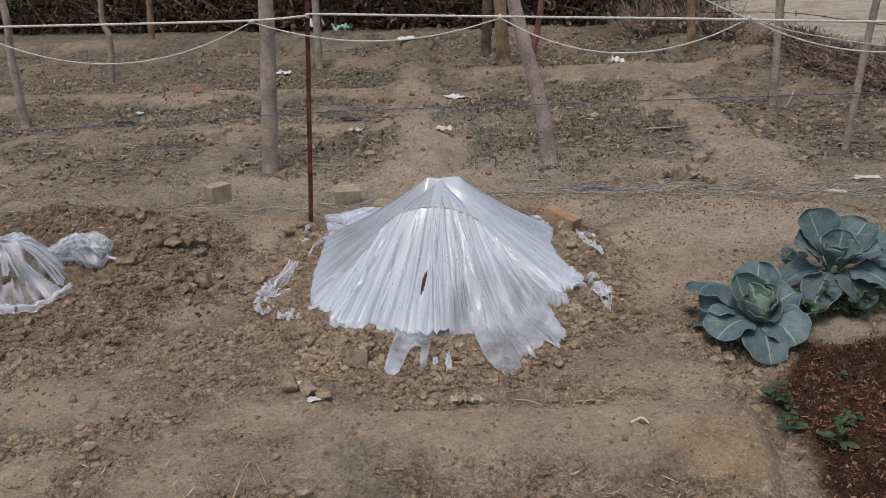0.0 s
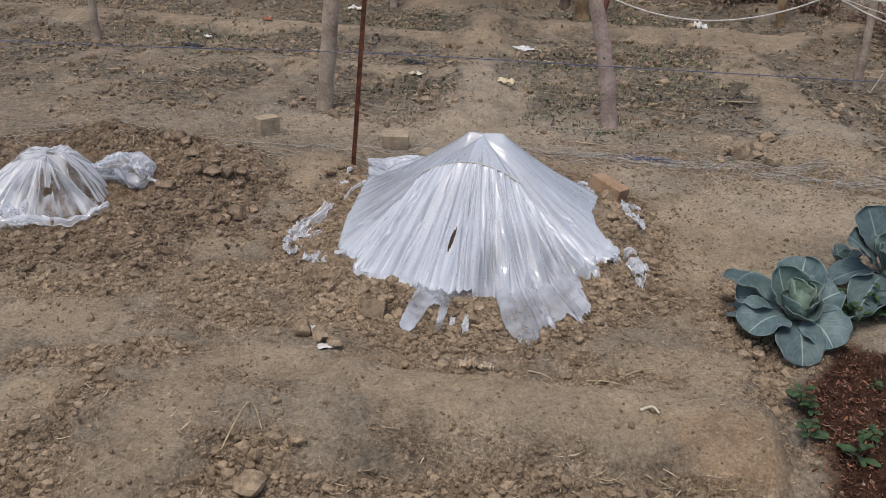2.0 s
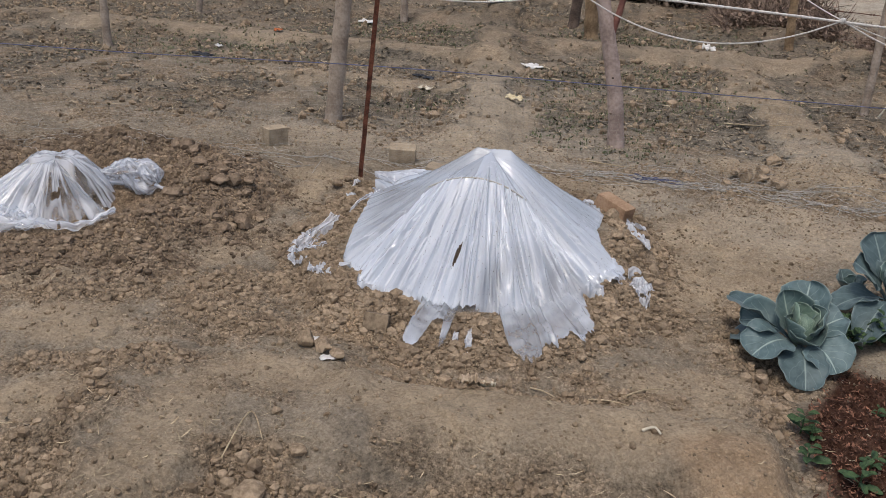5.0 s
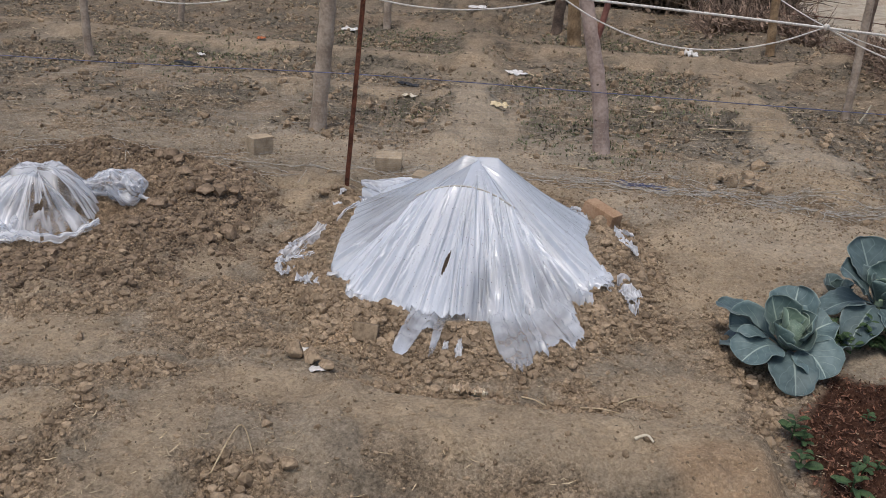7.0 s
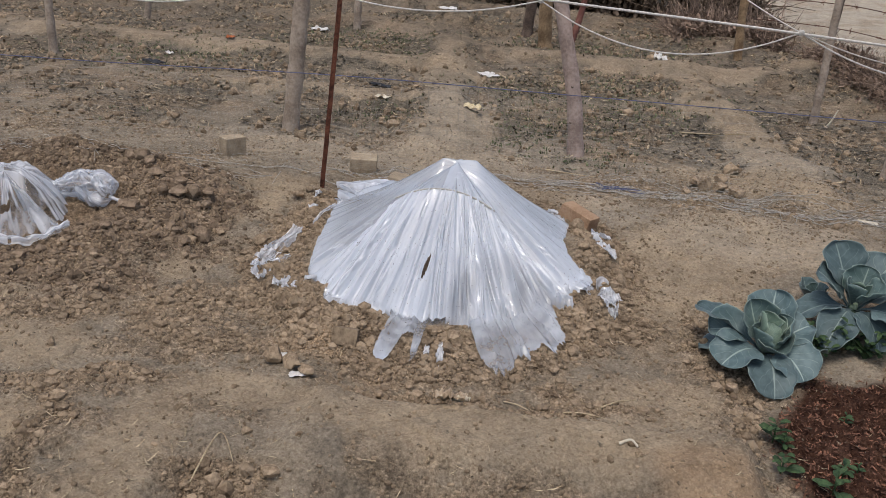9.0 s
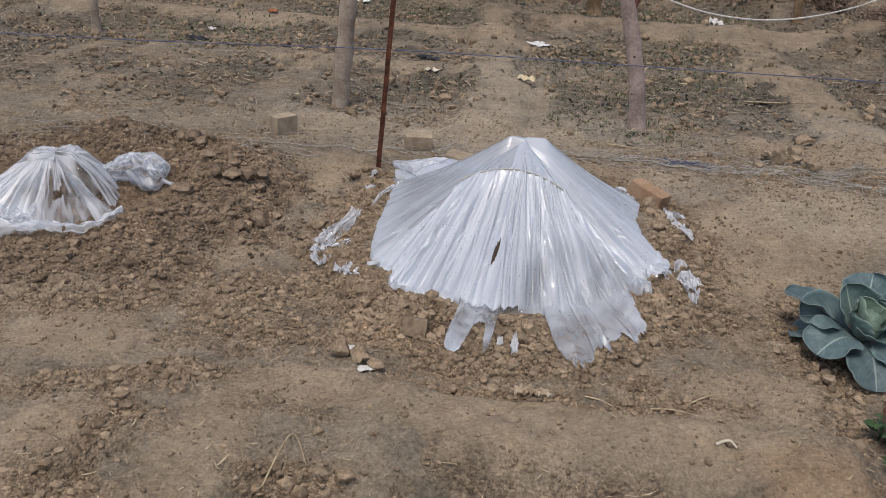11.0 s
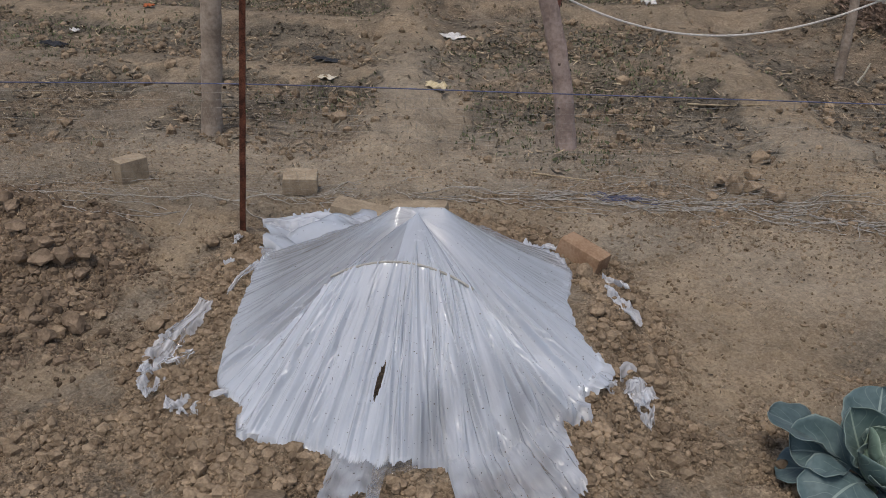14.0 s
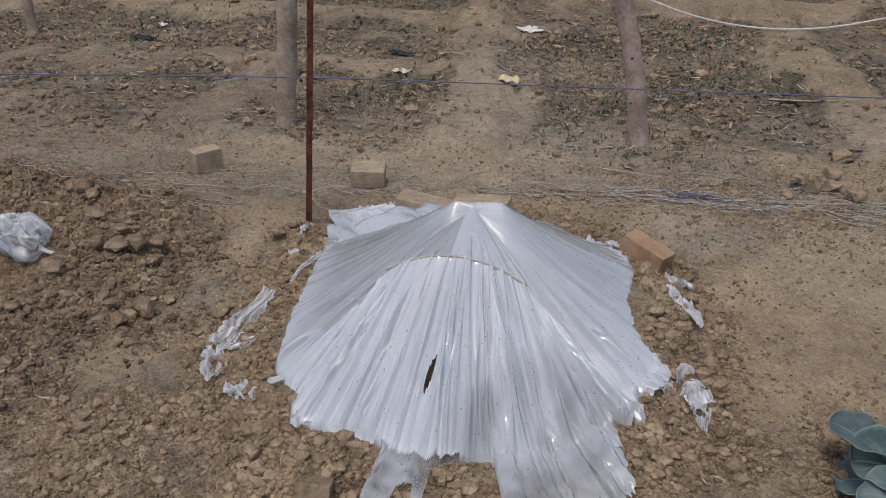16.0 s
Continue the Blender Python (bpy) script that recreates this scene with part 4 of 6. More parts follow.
origin = np.array(TUNNEL.matrix_world.translation)
for path, widths, seed, lift, cl in (
        ([(-0.665, 2.69), (-0.70, 2.56), (-0.725, 2.46), (-0.715, 2.36)], [0.022, 0.048, 0.044, 0.030], 1, 0.012, 0.55),
        ([(-0.72, 2.42), (-0.70, 2.34), (-0.672, 2.26)], [0.026, 0.036, 0.008], 2, 0.012, 0.35),
        ([(-0.69, 2.42), (-0.66, 2.43), (-0.62, 2.46)], [0.016, 0.030, 0.012], 21, 0.010, 1.0),
        ([(-0.605, 2.215), (-0.56, 2.215), (-0.505, 2.18)], [0.012, 0.032, 0.010], 22, 0.014, 0.3),
        ([(-0.53, 2.205), (-0.48, 2.26), (-0.44, 2.31)], [0.006, 0.012, 0.010], 3, 0.012, 0.2),
        ([(-0.72, 3.10), (-0.705, 3.15)], [0.010, 0.014], 23, 0.012, 0.3),
        ([(-0.62, 2.72), (-0.56, 2.84), (-0.545, 2.92)], [0.006, 0.014, 0.006], 24, 0.010, 0.7),
        ([(0.085, 1.915), (0.09, 1.87), (0.10, 1.835)], [0.006, 0.012, 0.003], 5, 0.012, 0.1),
        ([(0.04, 1.90), (0.045, 1.865)], [0.008, 0.010], 6, 0.010, 0.2),
        ([(0.555, 2.87), (0.60, 2.82), (0.645, 2.70)], [0.010, 0.026, 0.012], 7, 0.016, 0.2),
        ([(0.555, 3.02), (0.60, 3.00), (0.635, 2.96)], [0.012, 0.024, 0.012], 8, 0.016, 0.25),
        ([(0.50, 2.40), (0.57, 2.41), (0.62, 2.47), (0.66, 2.40)], [0.012, 0.016, 0.034, 0.030], 9, 0.014, 0.45),
        ([(0.62, 2.42), (0.645, 2.36), (0.65, 2.31)], [0.03, 0.022, 0.006], 10, 0.016, 0.4),
        ([(0.34, 3.18), (0.44, 3.20), (0.53, 3.17)], [0.012, 0.030, 0.02], 11, 0.016, 0.3),
        ([(-0.70, 2.93), (-0.665, 2.95)], [0.008, 0.012], 12, 0.01, 0.2)):
    scrap("torn_flap", path, widths, TUNNEL, "crumpled torn edge of film poking out of the soil", seed, FILM_CLEAR if cl > 0.8 else FILM_WHITE, lift, cl, origin)


scrap("loose_flap", [(-0.66, 3.23), (-0.58, 3.26), (-0.45, 3.28), (-0.24, 3.25)], [0.022, 0.075, 0.10, 0.09], TUNNEL, "larger crumpled white flap of film behind the crest", 13, FILM_WHITE, 0.014, 0.35, origin, 0.050, 0.0)


# ---------- the smaller tunnel over the pit ----------
def build_small_tunnel():
    c = (-1.99, 2.66)
    z0 = gz(*c)
    top = thing("film_cover", pose(c[0], c[1], z0), "small clear polythene cover over a hoop in a dug pit", "plant tunnel")
    nt_, nr = 720, 70
    deg = np.linspace(-180, 180, nt_, endpoint=False)
    reach = np.interp(deg, [-180, -150, -125, -90, -60, -42, -35, -31, -26, -12, 5, 30, 60, 100, 140, 180], [.26, .32, .38, .37, .39, .44, .47, .48, .36, .27, .25, .23, .25, .28, .28, .26])
    reach = reach + 0.015 * fbm(deg * 0.3, deg * 0, 3, 13)
    th = np.radians(deg)
    cx, sy = np.cos(th), np.sin(th)
    ze = ground(c[0] + reach * cx, c[1] + reach * sy)
    ze = np.convolve(np.r_[ze[-8:], ze, ze[:8]], np.ones(17) / 17, "valid") + 0.008
    apex, hoop_y, hoop_top = 0.085, 2.57, 0.088
    T, R = np.meshgrid(deg, np.linspace(0, 1, nr), indexing="ij")
    dist = R * reach[:, None]
    ra = np.where(sy < -0.2, (c[1] - hoop_y) / np.maximum(-sy, 0.2), 0.12)
    xa = c[0] + ra * cx
    knee = np.where(sy < -0.2, hoop_top - 2.6 * (xa - c[0]) ** 2, 0.078)
    k = np.clip(ra / reach, 0.05, 0.9)[:, None]
    z = np.where(R < k, apex + (knee[:, None] - apex) * R / k, knee[:, None] + (ze - knee)[:, None] * (R - k) / (1 - k))
    rear = step(sy, -0.25, 0.05)[:, None]
    z = z * (1 - rear) + rear * (ze[:, None] + (apex + 0.016 - ze[:, None]) * (1 - R**2.3))
    rng = np.random.RandomState(19)
    folds = [(t + rng.uniform(-4, 4), rng.uniform(0.7, 3.2), rng.uniform(-0.6, 1.0) * 0.030, rng.uniform(0.15, 0.3), rng.uniform(-9, 9)) for t in np.arange(-176, -20, 8.5)]
    folds += [(-33, 1.6, 0.034, 0.16, 2), (-41, 1.1, 0.026, 0.18, 0), (-124, 1.0, 0.026, 0.16, 0), (-131, 0.9, 0.024, 0.16, 0), (-117, 0.8, 0.022, 0.16, 0), (-72, 4.5, -0.022, 0.2, 14)]
    beyond = step(R, 0.8 * k, 1.1 * k)
    z = z + film_fold(T, R, folds) * beyond * (1 - 0.8 * rear)
    X, Y = c[0] + dist * cx[:, None], c[1] + dist * sy[:, None]
    z = z + (0.012 + 0.024 * rear) * (np.abs(fbm(X * 10, Y * 10 + 3, 3, 83)) - 0.15) * step(R, 0.05, 0.3) + 0.004 * np.abs(fbm(X * 34, Y * 34, 3, 85))
    z = np.maximum(z, ground(X.ravel(), Y.ravel()).reshape(X.shape) + 0.003)
    verts = np.stack([X - c[0], Y - c[1], z - z0], -1).reshape(-1, 3)
    faces = grid_faces(nt_, nr)
    last = np.stack([np.arange(nr - 1) + (nt_ - 1) * nr, np.arange(1, nr) + (nt_ - 1) * nr, np.arange(1, nr), np.arange(nr - 1)], -1)
    faces = np.concatenate([faces, last])
    mid = verts[faces].mean(1)[:, :2] + c
    hole = np.hypot((mid[:, 0] + 1.85) / 0.017, (mid[:, 1] - 2.455) / 0.028) < 1 + 0.2 * np.sin(mid[:, 1] * 190)
    sheet = mesh_object("film", verts, faces[~hole], FILM_CLEAR, top, True, "clear shiny film hanging in folds, with a ragged hole")
    col = sheet.data.color_attributes.new("cling", "FLOAT_COLOR", "POINT")
    cl = np.clip(0.32 + 1.8 * fbm(T * 0.16, R * 2.0, 3, 91) - 0.30 * rear + 0.8 * rear * fbm(X * 9, Y * 9, 3, 93), 0.05, 0.9).ravel()
    col.data.foreach_set("color", np.stack([cl, cl, cl, np.ones_like(cl)], -1).ravel())
    arc = [(x - c[0], hoop_y - c[1], hoop_top - 0.002 - 2.6 * (x - c[0]) ** 2 - z0) for x in np.linspace(-2.20, -1.76, 30)]
    v, f = tube(arc, 0.0032, 6)
    mesh_object("hoop", v, f, HOOP, top, True, "thin bent cane hoop under the film")
    base = np.array((c[0], c[1], z0))
    scrap("front_flap", [(-2.24, 2.33), (-2.02, 2.245), (-1.80, 2.235), (-1.64, 2.30), (-1.545, 2.42)], [0.06, 0.065, 0.045, 0.034, 0.012], top, "long crumpled film edge lying on the pit rim", 31, FILM_CLEAR, 0.030, 0.5, base, 0.012, 0.1)
    scrap("front_flap", [(-2.22, 2.43), (-2.05, 2.36), (-1.90, 2.34)], [0.05, 0.06, 0.04], top, "crumpled film edge lying on the pit rim", 32, FILM_CLEAR, 0.040, 0.5, base, 0.020, 0.1)
    return top


def build_film_bag():
    """The puffed-up end of the film behind the pit: a crumpled pouch with a narrow neck and a twisted tail."""
    at = np.array((-1.835, 2.850, gz_fast(-1.835, 2.850)))
    line = spline([(-0.07, -0.02, 0.035), (0.0, 0.0, 0.05), (0.07, 0.03, 0.070), (0.15, 0.02, 0.062), (0.205, 0.0, 0.045), (0.235, 0.0, 0.038)], 60)
    q = np.linspace(0, 1, 60)[:, None]
    a = np.linspace(0, 2 * math.pi, 96, endpoint=False)[None, :]
    radius = np.interp(q, [0, 0.12, 0.3, 0.5, 0.72, 0.86, 0.95, 1.0], [0.050, 0.040, 0.060, 0.082, 0.085, 0.070, 0.028, 0.008])
    u, w = np.cos(a) * 1.4 + 2 * q, np.sin(a) * 1.4 + 4 * q
    dent = np.abs(fbm(u * 1.5, w * 1.5, 2, 3)) + 0.30 * np.abs(fbm(u * 2.6, w * 2.6 + q * 4, 3, 5))
    pleat = 0.05 * np.sin(a * 7 + 3 * np.sin(q * 9)) * step(q, 0.55, 0.95)
    radius = radius * (1.15 - 0.9 * dent + pleat)
    d = np.gradient(line, axis=0)
    d /= np.linalg.norm(d, axis=1)[:, None]
    s = np.cross(d, (0, 0, 1.0))
    up = np.cross(s, d)
    v = line[:, None, :] + s[:, None, :] * (np.cos(a) * radius)[..., None] + up[:, None, :] * (np.sin(a) * radius)[..., None]
    g = HEIGHTS.pick(HEIGHTS.z, v[..., 0] + at[0], v[..., 1] + at[1]) - at[2]
    v[..., 2] = np.maximum(v[..., 2], g + 0.002)
    v = v.reshape(-1, 3)
    ob = mesh_object("film_pouch", v, grid_faces(60, 96, True), FILM_CLEAR, None, True)
    ob.location = at
    col = ob.data.color_attributes.new("cling", "FLOAT_COLOR", "POINT")
    layers = np.clip(0.45 + 1.3 * fbm(u * 3, w * 3, 3, 37), 0, 0.8).ravel()
    col.data.foreach_set("color", np.repeat(layers, 4))
    tail, tf = tube(spline([(0.225, 0.0, 0.036), (0.27, -0.008, 0.030), (0.32, 0.004, 0.026)], 10).tolist(), [0.012, 0.011, 0.009, 0.008, 0.008, 0.007, 0.007, 0.006, 0.005, 0.003], 7, 0.2, 5)
    t = mesh_object("twisted_tail", tail, tf, FILM_CLEAR, ob, True)
    tc = t.data.color_attributes.new("cling", "FLOAT_COLOR", "POINT")
    tc.data.foreach_set("color", [0.1] * (4 * len(tail)))
    return tagged(ob, "puffed-up crumpled pouch of clear polythene film", "plastic film")


build_small_tunnel()
build_film_bag()


# ---------- bricks ----------
def brick(m, size, mat, label, seed):
    bm = bmesh.new()
    bmesh.ops.create_cube(bm, size=1.0)
    bmesh.ops.scale(bm, vec=size, verts=bm.verts)
    bmesh.ops.subdivide_edges(bm, edges=bm.edges, cuts=3, use_grid_fill=True)
    rng = random.Random(seed)
    for v in bm.verts:
        q = [abs(v.co[i]) > size[i] / 2 - 1e-4 for i in range(3)]
        pull = 0.003 if sum(q) == 3 else 0.0012 if sum(q) == 2 else 0.0
        v.co *= 1 - pull / max(v.co.length, 1e-3) * rng.uniform(0.6, 2.2)
        v.co += Vector((rng.uniform(-1, 1), rng.uniform(-1, 1), rng.uniform(-1, 1))) * 0.0007
    ob = part("brick", bm, mat)
    ob.matrix_world = m
    mod = ob.modifiers.new("worn", "BEVEL")
    mod.width, mod.segments, mod.limit_method, mod.angle_limit = 0.0022, 2, "ANGLE", radians(50)
    return tagged(ob, label, "brick", "loose bricks by the tunnel")


brick(pose(-1.345, 3.618, gz(-1.345, 3.618) + 0.054, 0, 0, -34), (0.078, 0.125, 0.106), BRICK, "yellowish mud brick standing on its long edge", 1)
brick(pose(-0.648, 3.692, gz(-0.648, 3.692) + 0.046, 3, 0, 12), (0.142, 0.11, 0.076), BRICK, "yellowish mud brick lying flat with chipped corners", 2)
brick(pose(0.492, 3.14, 0.082, 12, 3, 58), (0.088, 0.165, 0.07), BRICK_RED, "orange clay brick tilted on the film edge", 3)
brick(pose(-0.095, 3.31, gz(-0.095, 3.31) + 0.027, 0, -6, -4), (0.205, 0.085, 0.115), BRICK, "yellowish clay brick on edge weighing down the film behind the crest", 4)
brick(pose(-0.335, 3.43, gz(-0.335, 3.43) + 0.016, 0, 5, -6), (0.23, 0.11, 0.075), BRICK, "pale mud brick lying behind the film crest", 5)
# a squared block of earth in the front heap
brick(pose(-0.235, 1.90, gz(-0.235, 1.90) + 0.010, -24, 4, 8), (0.085, 0.07, 0.06), CLOD, "squared block of dry earth in the soil heap", 6)

for i, (x, y, s, m) in enumerate((
        (-1.18, 2.79, .036, CLOD_DAMP), (-1.13, 2.83, .028, CLOD_DAMP), (-1.23, 2.75, .031, CLOD_DAMP), (-1.26, 2.83, .024, CLOD_DAMP), (-1.10, 2.75, .022, CLOD_DAMP), (-1.29, 2.73, .026, CLOD_DAMP),
        (-1.60, 3.14, .035, CLOD_DAMP), (-1.66, 3.16, .030, CLOD_DAMP), (-1.54, 3.10, .024, CLOD_DAMP), (-1.43, 2.95, .030, CLOD_DAMP), (-1.46, 2.70, .028, CLOD_DAMP), (-1.38, 2.62, .026, CLOD_DAMP),
        (-1.03, 2.55, .030, CLOD_DAMP), (-1.08, 2.48, .022, CLOD_DAMP), (-0.98, 2.62, .018, CLOD), (-1.52, 2.45, .020, CLOD_DAMP), (-1.36, 2.38, .022, CLOD_DAMP), (-1.62, 2.20, .022, CLOD_DAMP), (-1.72, 2.14, .018, CLOD_DAMP),
        (-0.42, 1.735, .034, CLOD), (-0.36, 1.715, .026, CLOD), (-0.30, 1.69, .020, CLOD), (-0.06, 1.66, .019, CLOD), (0.46, 1.905, .017, CLOD), (-0.62, 2.90, .022, CLOD), (-0.80, 3.08, .028, CLOD), (-0.76, 3.13, .020, CLOD),
        (-0.24, 1.215, .020, CLOD), (0.02, 1.74, .014, CLOD), (1.03, 1.97, .022, CLOD), (1.00, 2.04, .016, CLOD), (-0.30, 1.04, .030, CLOD), (0.62, 1.20, .020, CLOD), (0.55, 1.14, .022, CLOD), (0.68, 1.12, .018, CLOD),
        (0.40, 1.12, .020, CLOD), (0.80, 1.16, .024, CLOD), (0.12, 1.97, .020, CLOD), (0.05, 1.985, .016, CLOD), (0.17, 1.96, .014, CLOD), (-0.30, 1.99, .018, CLOD), (-0.20, 1.98, .015, CLOD), (-0.42, 1.98, .020, CLOD),
        (0.55, 2.17, .018, CLOD), (0.52, 2.70, .020, CLOD), (0.50, 2.62, .016, CLOD), (0.49, 2.95, .024, CLOD), (-0.75, 2.42, .018, CLOD), (-0.80, 2.60, .022, CLOD), (-0.72, 2.82, .018, CLOD),
        (1.12, 3.86, .040, CLOD), (1.20, 3.90, .034, CLOD), (1.08, 3.95, .026, CLOD), (1.28, 3.84, .030, CLOD), (1.22, 4.02, .028, CLOD), (1.02, 3.82, .022, CLOD))):
    clod(x, y, s, 100 + i, m, label="lump of darker damp earth" if m == CLOD_DAMP else "rounded lump of dry brown earth")


# ---------- posts, ropes ----------
def post(name, points, r0, r1, mat, label, category="post", seed=1, segs=12, knots=()):
    """A rough pole through the given points; the foot is sunk into the ground."""
    pts = [tuple(p) for p in points]
    x, y = pts[0][0], pts[0][1]
    z = gz_fast(x, y)
    pts[0] = (x, y, z - 0.06)
    line = spline(pts, 28)
    rng = np.random.RandomState(seed)
    wob = np.cumsum(rng.normal(0, 0.0012, (28, 2)), 0) * (r0 / 0.05)
    line[:, :2] += wob - wob[0]
    rad = [(r0 + (r1 - r0) * i / 27) * (1 + 0.05 * math.sin(i * 1.9 + seed) + 0.03 * rng.uniform(-1, 1)) * (1 + 0.25 * max(0, 1 - i / 2.5)) for i in range(28)]
    base = np.array((x, y, z))
    v, f = tube((line - base).tolist(), rad, segs, 0.03, seed)
    ob = mesh_object(name, v, f, mat, None, True)
    ob.location = base
    for h, a, size in knots:
        i = int(h * 27)
        p = line[i] - base + np.array((math.cos(a), math.sin(a), 0)) * rad[i] * 0.95
        kv, kf = lump(rng, size, ICO2)
        mesh_object("knot", kv * (1, 1, 0.8) + p, kf, BARK_DARK, ob, True, "dark knot in the bark")
    return tagged(ob, label, category)


post("fence_post", [(-1.287, 4.368, 0), (-1.245, 4.368, 0.5), (-1.215, 4.368, 1.0), (-1.16, 4.36, 2.1)], 0.050, 0.044, BARK, "smooth grey wooden pole standing in the field", seed=3, segs=16)
trunk = post("tree_trunk", [(0.45, 4.42, 0), (0.397, 4.42, 0.312), (0.306, 4.42, 0.662), (0.215, 4.42, 0.98), (0.10, 4.42, 1.6), (0.05, 4.42, 2.2)], 0.046, 0.036, BARK_PINK, "crooked pinkish-grey young tree trunk with a fork", "tree", 5, 16, ((0.27, -1.6, 0.008), (0.18, -2.2, 0.007)))
bv, bf = tube((spline([(0.318, 4.42, 0.62), (0.345, 4.42, 0.74), (0.378, 4.42, 0.98), (0.42, 4.42, 1.5), (0.43, 4.42, 2.0)], 18) - np.array(trunk.location)).tolist(), [0.020 - 0.0004 * i for i in range(18)], 10, 0.04, 2)
mesh_object("branch", bv, bf, BARK_RED, trunk, True, "reddish-brown forked branch")
post("fence_post", [(-3.905, 6.03, 0), (-3.93, 6.03, 0.4), (-3.91, 6.03, 0.8), (-3.98, 6.03, 1.6)], 0.036, 0.026, BARK, "thin leaning grey stake", seed=6)
post("fence_post", [(-4.26, 8.28, 0), (-4.20, 8.28, 0.3), (-4.25, 8.28, 0.55), (-4.16, 8.28, 1.5)], 0.034, 0.026, BARK, "thin crooked brown stake", seed=7)
post("fence_post", [(-5.34, 11.77, 0), (-5.29, 11.77, 0.45), (-5.25, 11.77, 1.6)], 0.050, 0.042, BARK_OCHRE, "brown stake at the field's far side", seed=8)
post("fence_post", [(-2.03, 8.69, 0), (-2.04, 8.69, 0.65), (-2.02, 8.69, 1.6)], 0.042, 0.032, BARK, "grey-brown stake in the field", seed=9)
post("fence_post", [(-3.0, 12.6, 0), (-3.02, 12.6, 0.5), (-3.0, 12.6, 1.6)], 0.05, 0.04, BARK_DARK, "dark stake before the thicket", seed=10)
post("tree_trunk", [(0.02, 8.32, 0), (-0.02, 8.3, 0.4), (-0.05, 8.3, 0.8), (-0.10, 8.3, 1.9)], 0.072, 0.06, BARK_OCHRE, "thick ochre trunk with peeling bark", "tree", 11)
post("tree_trunk", [(-0.22, 8.9, 0), (-0.20, 8.9, 0.7), (-0.18, 8.9, 1.9)], 0.060, 0.045, BARK_DARK, "dark trunk beside the ochre one", "tree", 12)
post("fence_post", [(1.89, 8.27, 0), (1.86, 8.27, 0.3), (1.83, 8.27, 0.68), (1.80, 8.27, 1.7)], 0.046, 0.036, BARK_OCHRE, "brown stake on the low bank", seed=13)
post("fence_post", [(2.11, 5.93, 0), (2.10, 5.93, 0.4), (2.08, 5.93, 0.85), (2.06, 5.93, 1.7)], 0.029, 0.025, BARK, "straight grey stake in the field", seed=14)
post("fence_post", [(2.185, 4.53, 0), (2.20, 4.53, 0.3), (2.225, 4.53, 0.75), (2.29, 4.53, 1.5)], 0.018, 0.021, BARK, "leaning pale stake by the bank", seed=15)
post("fence_post", [(1.65, 10.44, 0), (1.64, 10.44, 0.5), (1.64, 10.44, 1.6)], 0.06, 0.05, BARK_DARK, "dark stake before the thicket", seed=16)
post("fence_post", [(3.39, 7.25, 0), (3.36, 7.25, 0.6), (3.40, 7.25, 1.5)], 0.035, 0.03, BARK_DARK, "dark stake on the brushy bank", seed=17)
post("fence_post", [(2.72, 8.3, 0), (2.70, 8.3, 0.6), (2.72, 8.3, 1.5)], 0.03, 0.026, BARK_DARK, "dark stake holding the barbed wire", seed=18)

# the rusty iron that carries the ropes
rod_base = np.array((-0.71, 3.156, gz(-0.71, 3.156)))
bm = bmesh.new()
prof = [(-0.0105, -0.0105), (0.0105, -0.0105), (0.0105, -0.0065), (-0.0065, -0.0065), (-0.0065, 0.0105), (-0.0105, 0.0105)]
rows_ = []
for i in range(21):
    q = i / 20
    rows_.append([bm.verts.new((px + 0.062 * q * 1.2 + 0.0006 * math.sin(i * 2.1), py + 0.0006 * math.cos(i * 1.7), -0.05 + 1.35 * q)) for px, py in prof])
for a, b in zip(rows_, rows_[1:]):
    for k in range(6):
        bm.faces.new((a[k], a[(k + 1) % 6], b[(k + 1) % 6], b[k]))
bm.faces.new(rows_[0][::-1])
bm.faces.new(rows_[-1])
rod = part("iron_stake", bm, RUST)
rod.location = rod_base
tagged(rod, "rusty angle-iron stake carrying the ropes", "stake")


def rope(name, points, r, mat, label, n=60, segs=7, twist=0.0):
    line = spline(points, n)
    base = line[0].copy()
    v, f = tube((line - base).tolist(), [r * (1 + twist * math.sin(i * 2.7)) for i in range(n)], segs)
    ob = mesh_object(name, v, f, mat, None, True)
    ob.location = base
    return tagged(ob, label, "rope", "fence ropes")


K = (-0.655, 3.135, 1.010)
rope("rope", [(-4.2, 3.15, 0.93), (-3.2, 3.14, 0.95), (-2.097, 3.13, 0.972), (-1.4, 3.13, 0.982), (-0.904, 3.13, 0.992), K], 0.0054, ROPE, "taut twisted white cotton rope on the fence", 240, 7, 0.14)
rope("rope", [(-0.645, 3.135, 1.018), (0.2, 3.13, 1.001), (1.0, 3.13, 0.986), (1.788, 3.13, 0.968), (2.9, 3.13, 0.96), (3.8, 3.13, 0.95)], 0.0052, ROPE, "taut twisted white cotton rope on the fence", 260, 7, 0.14)


def sagging(a, b, low, label):
    """A slack rope hung between two points, dipping to the height low."""
    a, b = np.array(a), np.array(b)
    dip = (a[2] + b[2]) / 2 - low
    pts = [tuple(a + (b - a) * q - np.array((0, 0, dip * 4 * q * (1 - q)))) for q in np.linspace(0, 1, 9)]
    return rope("slack_rope", pts, 0.0034, ROPE, label, 90, 6, 0.1)


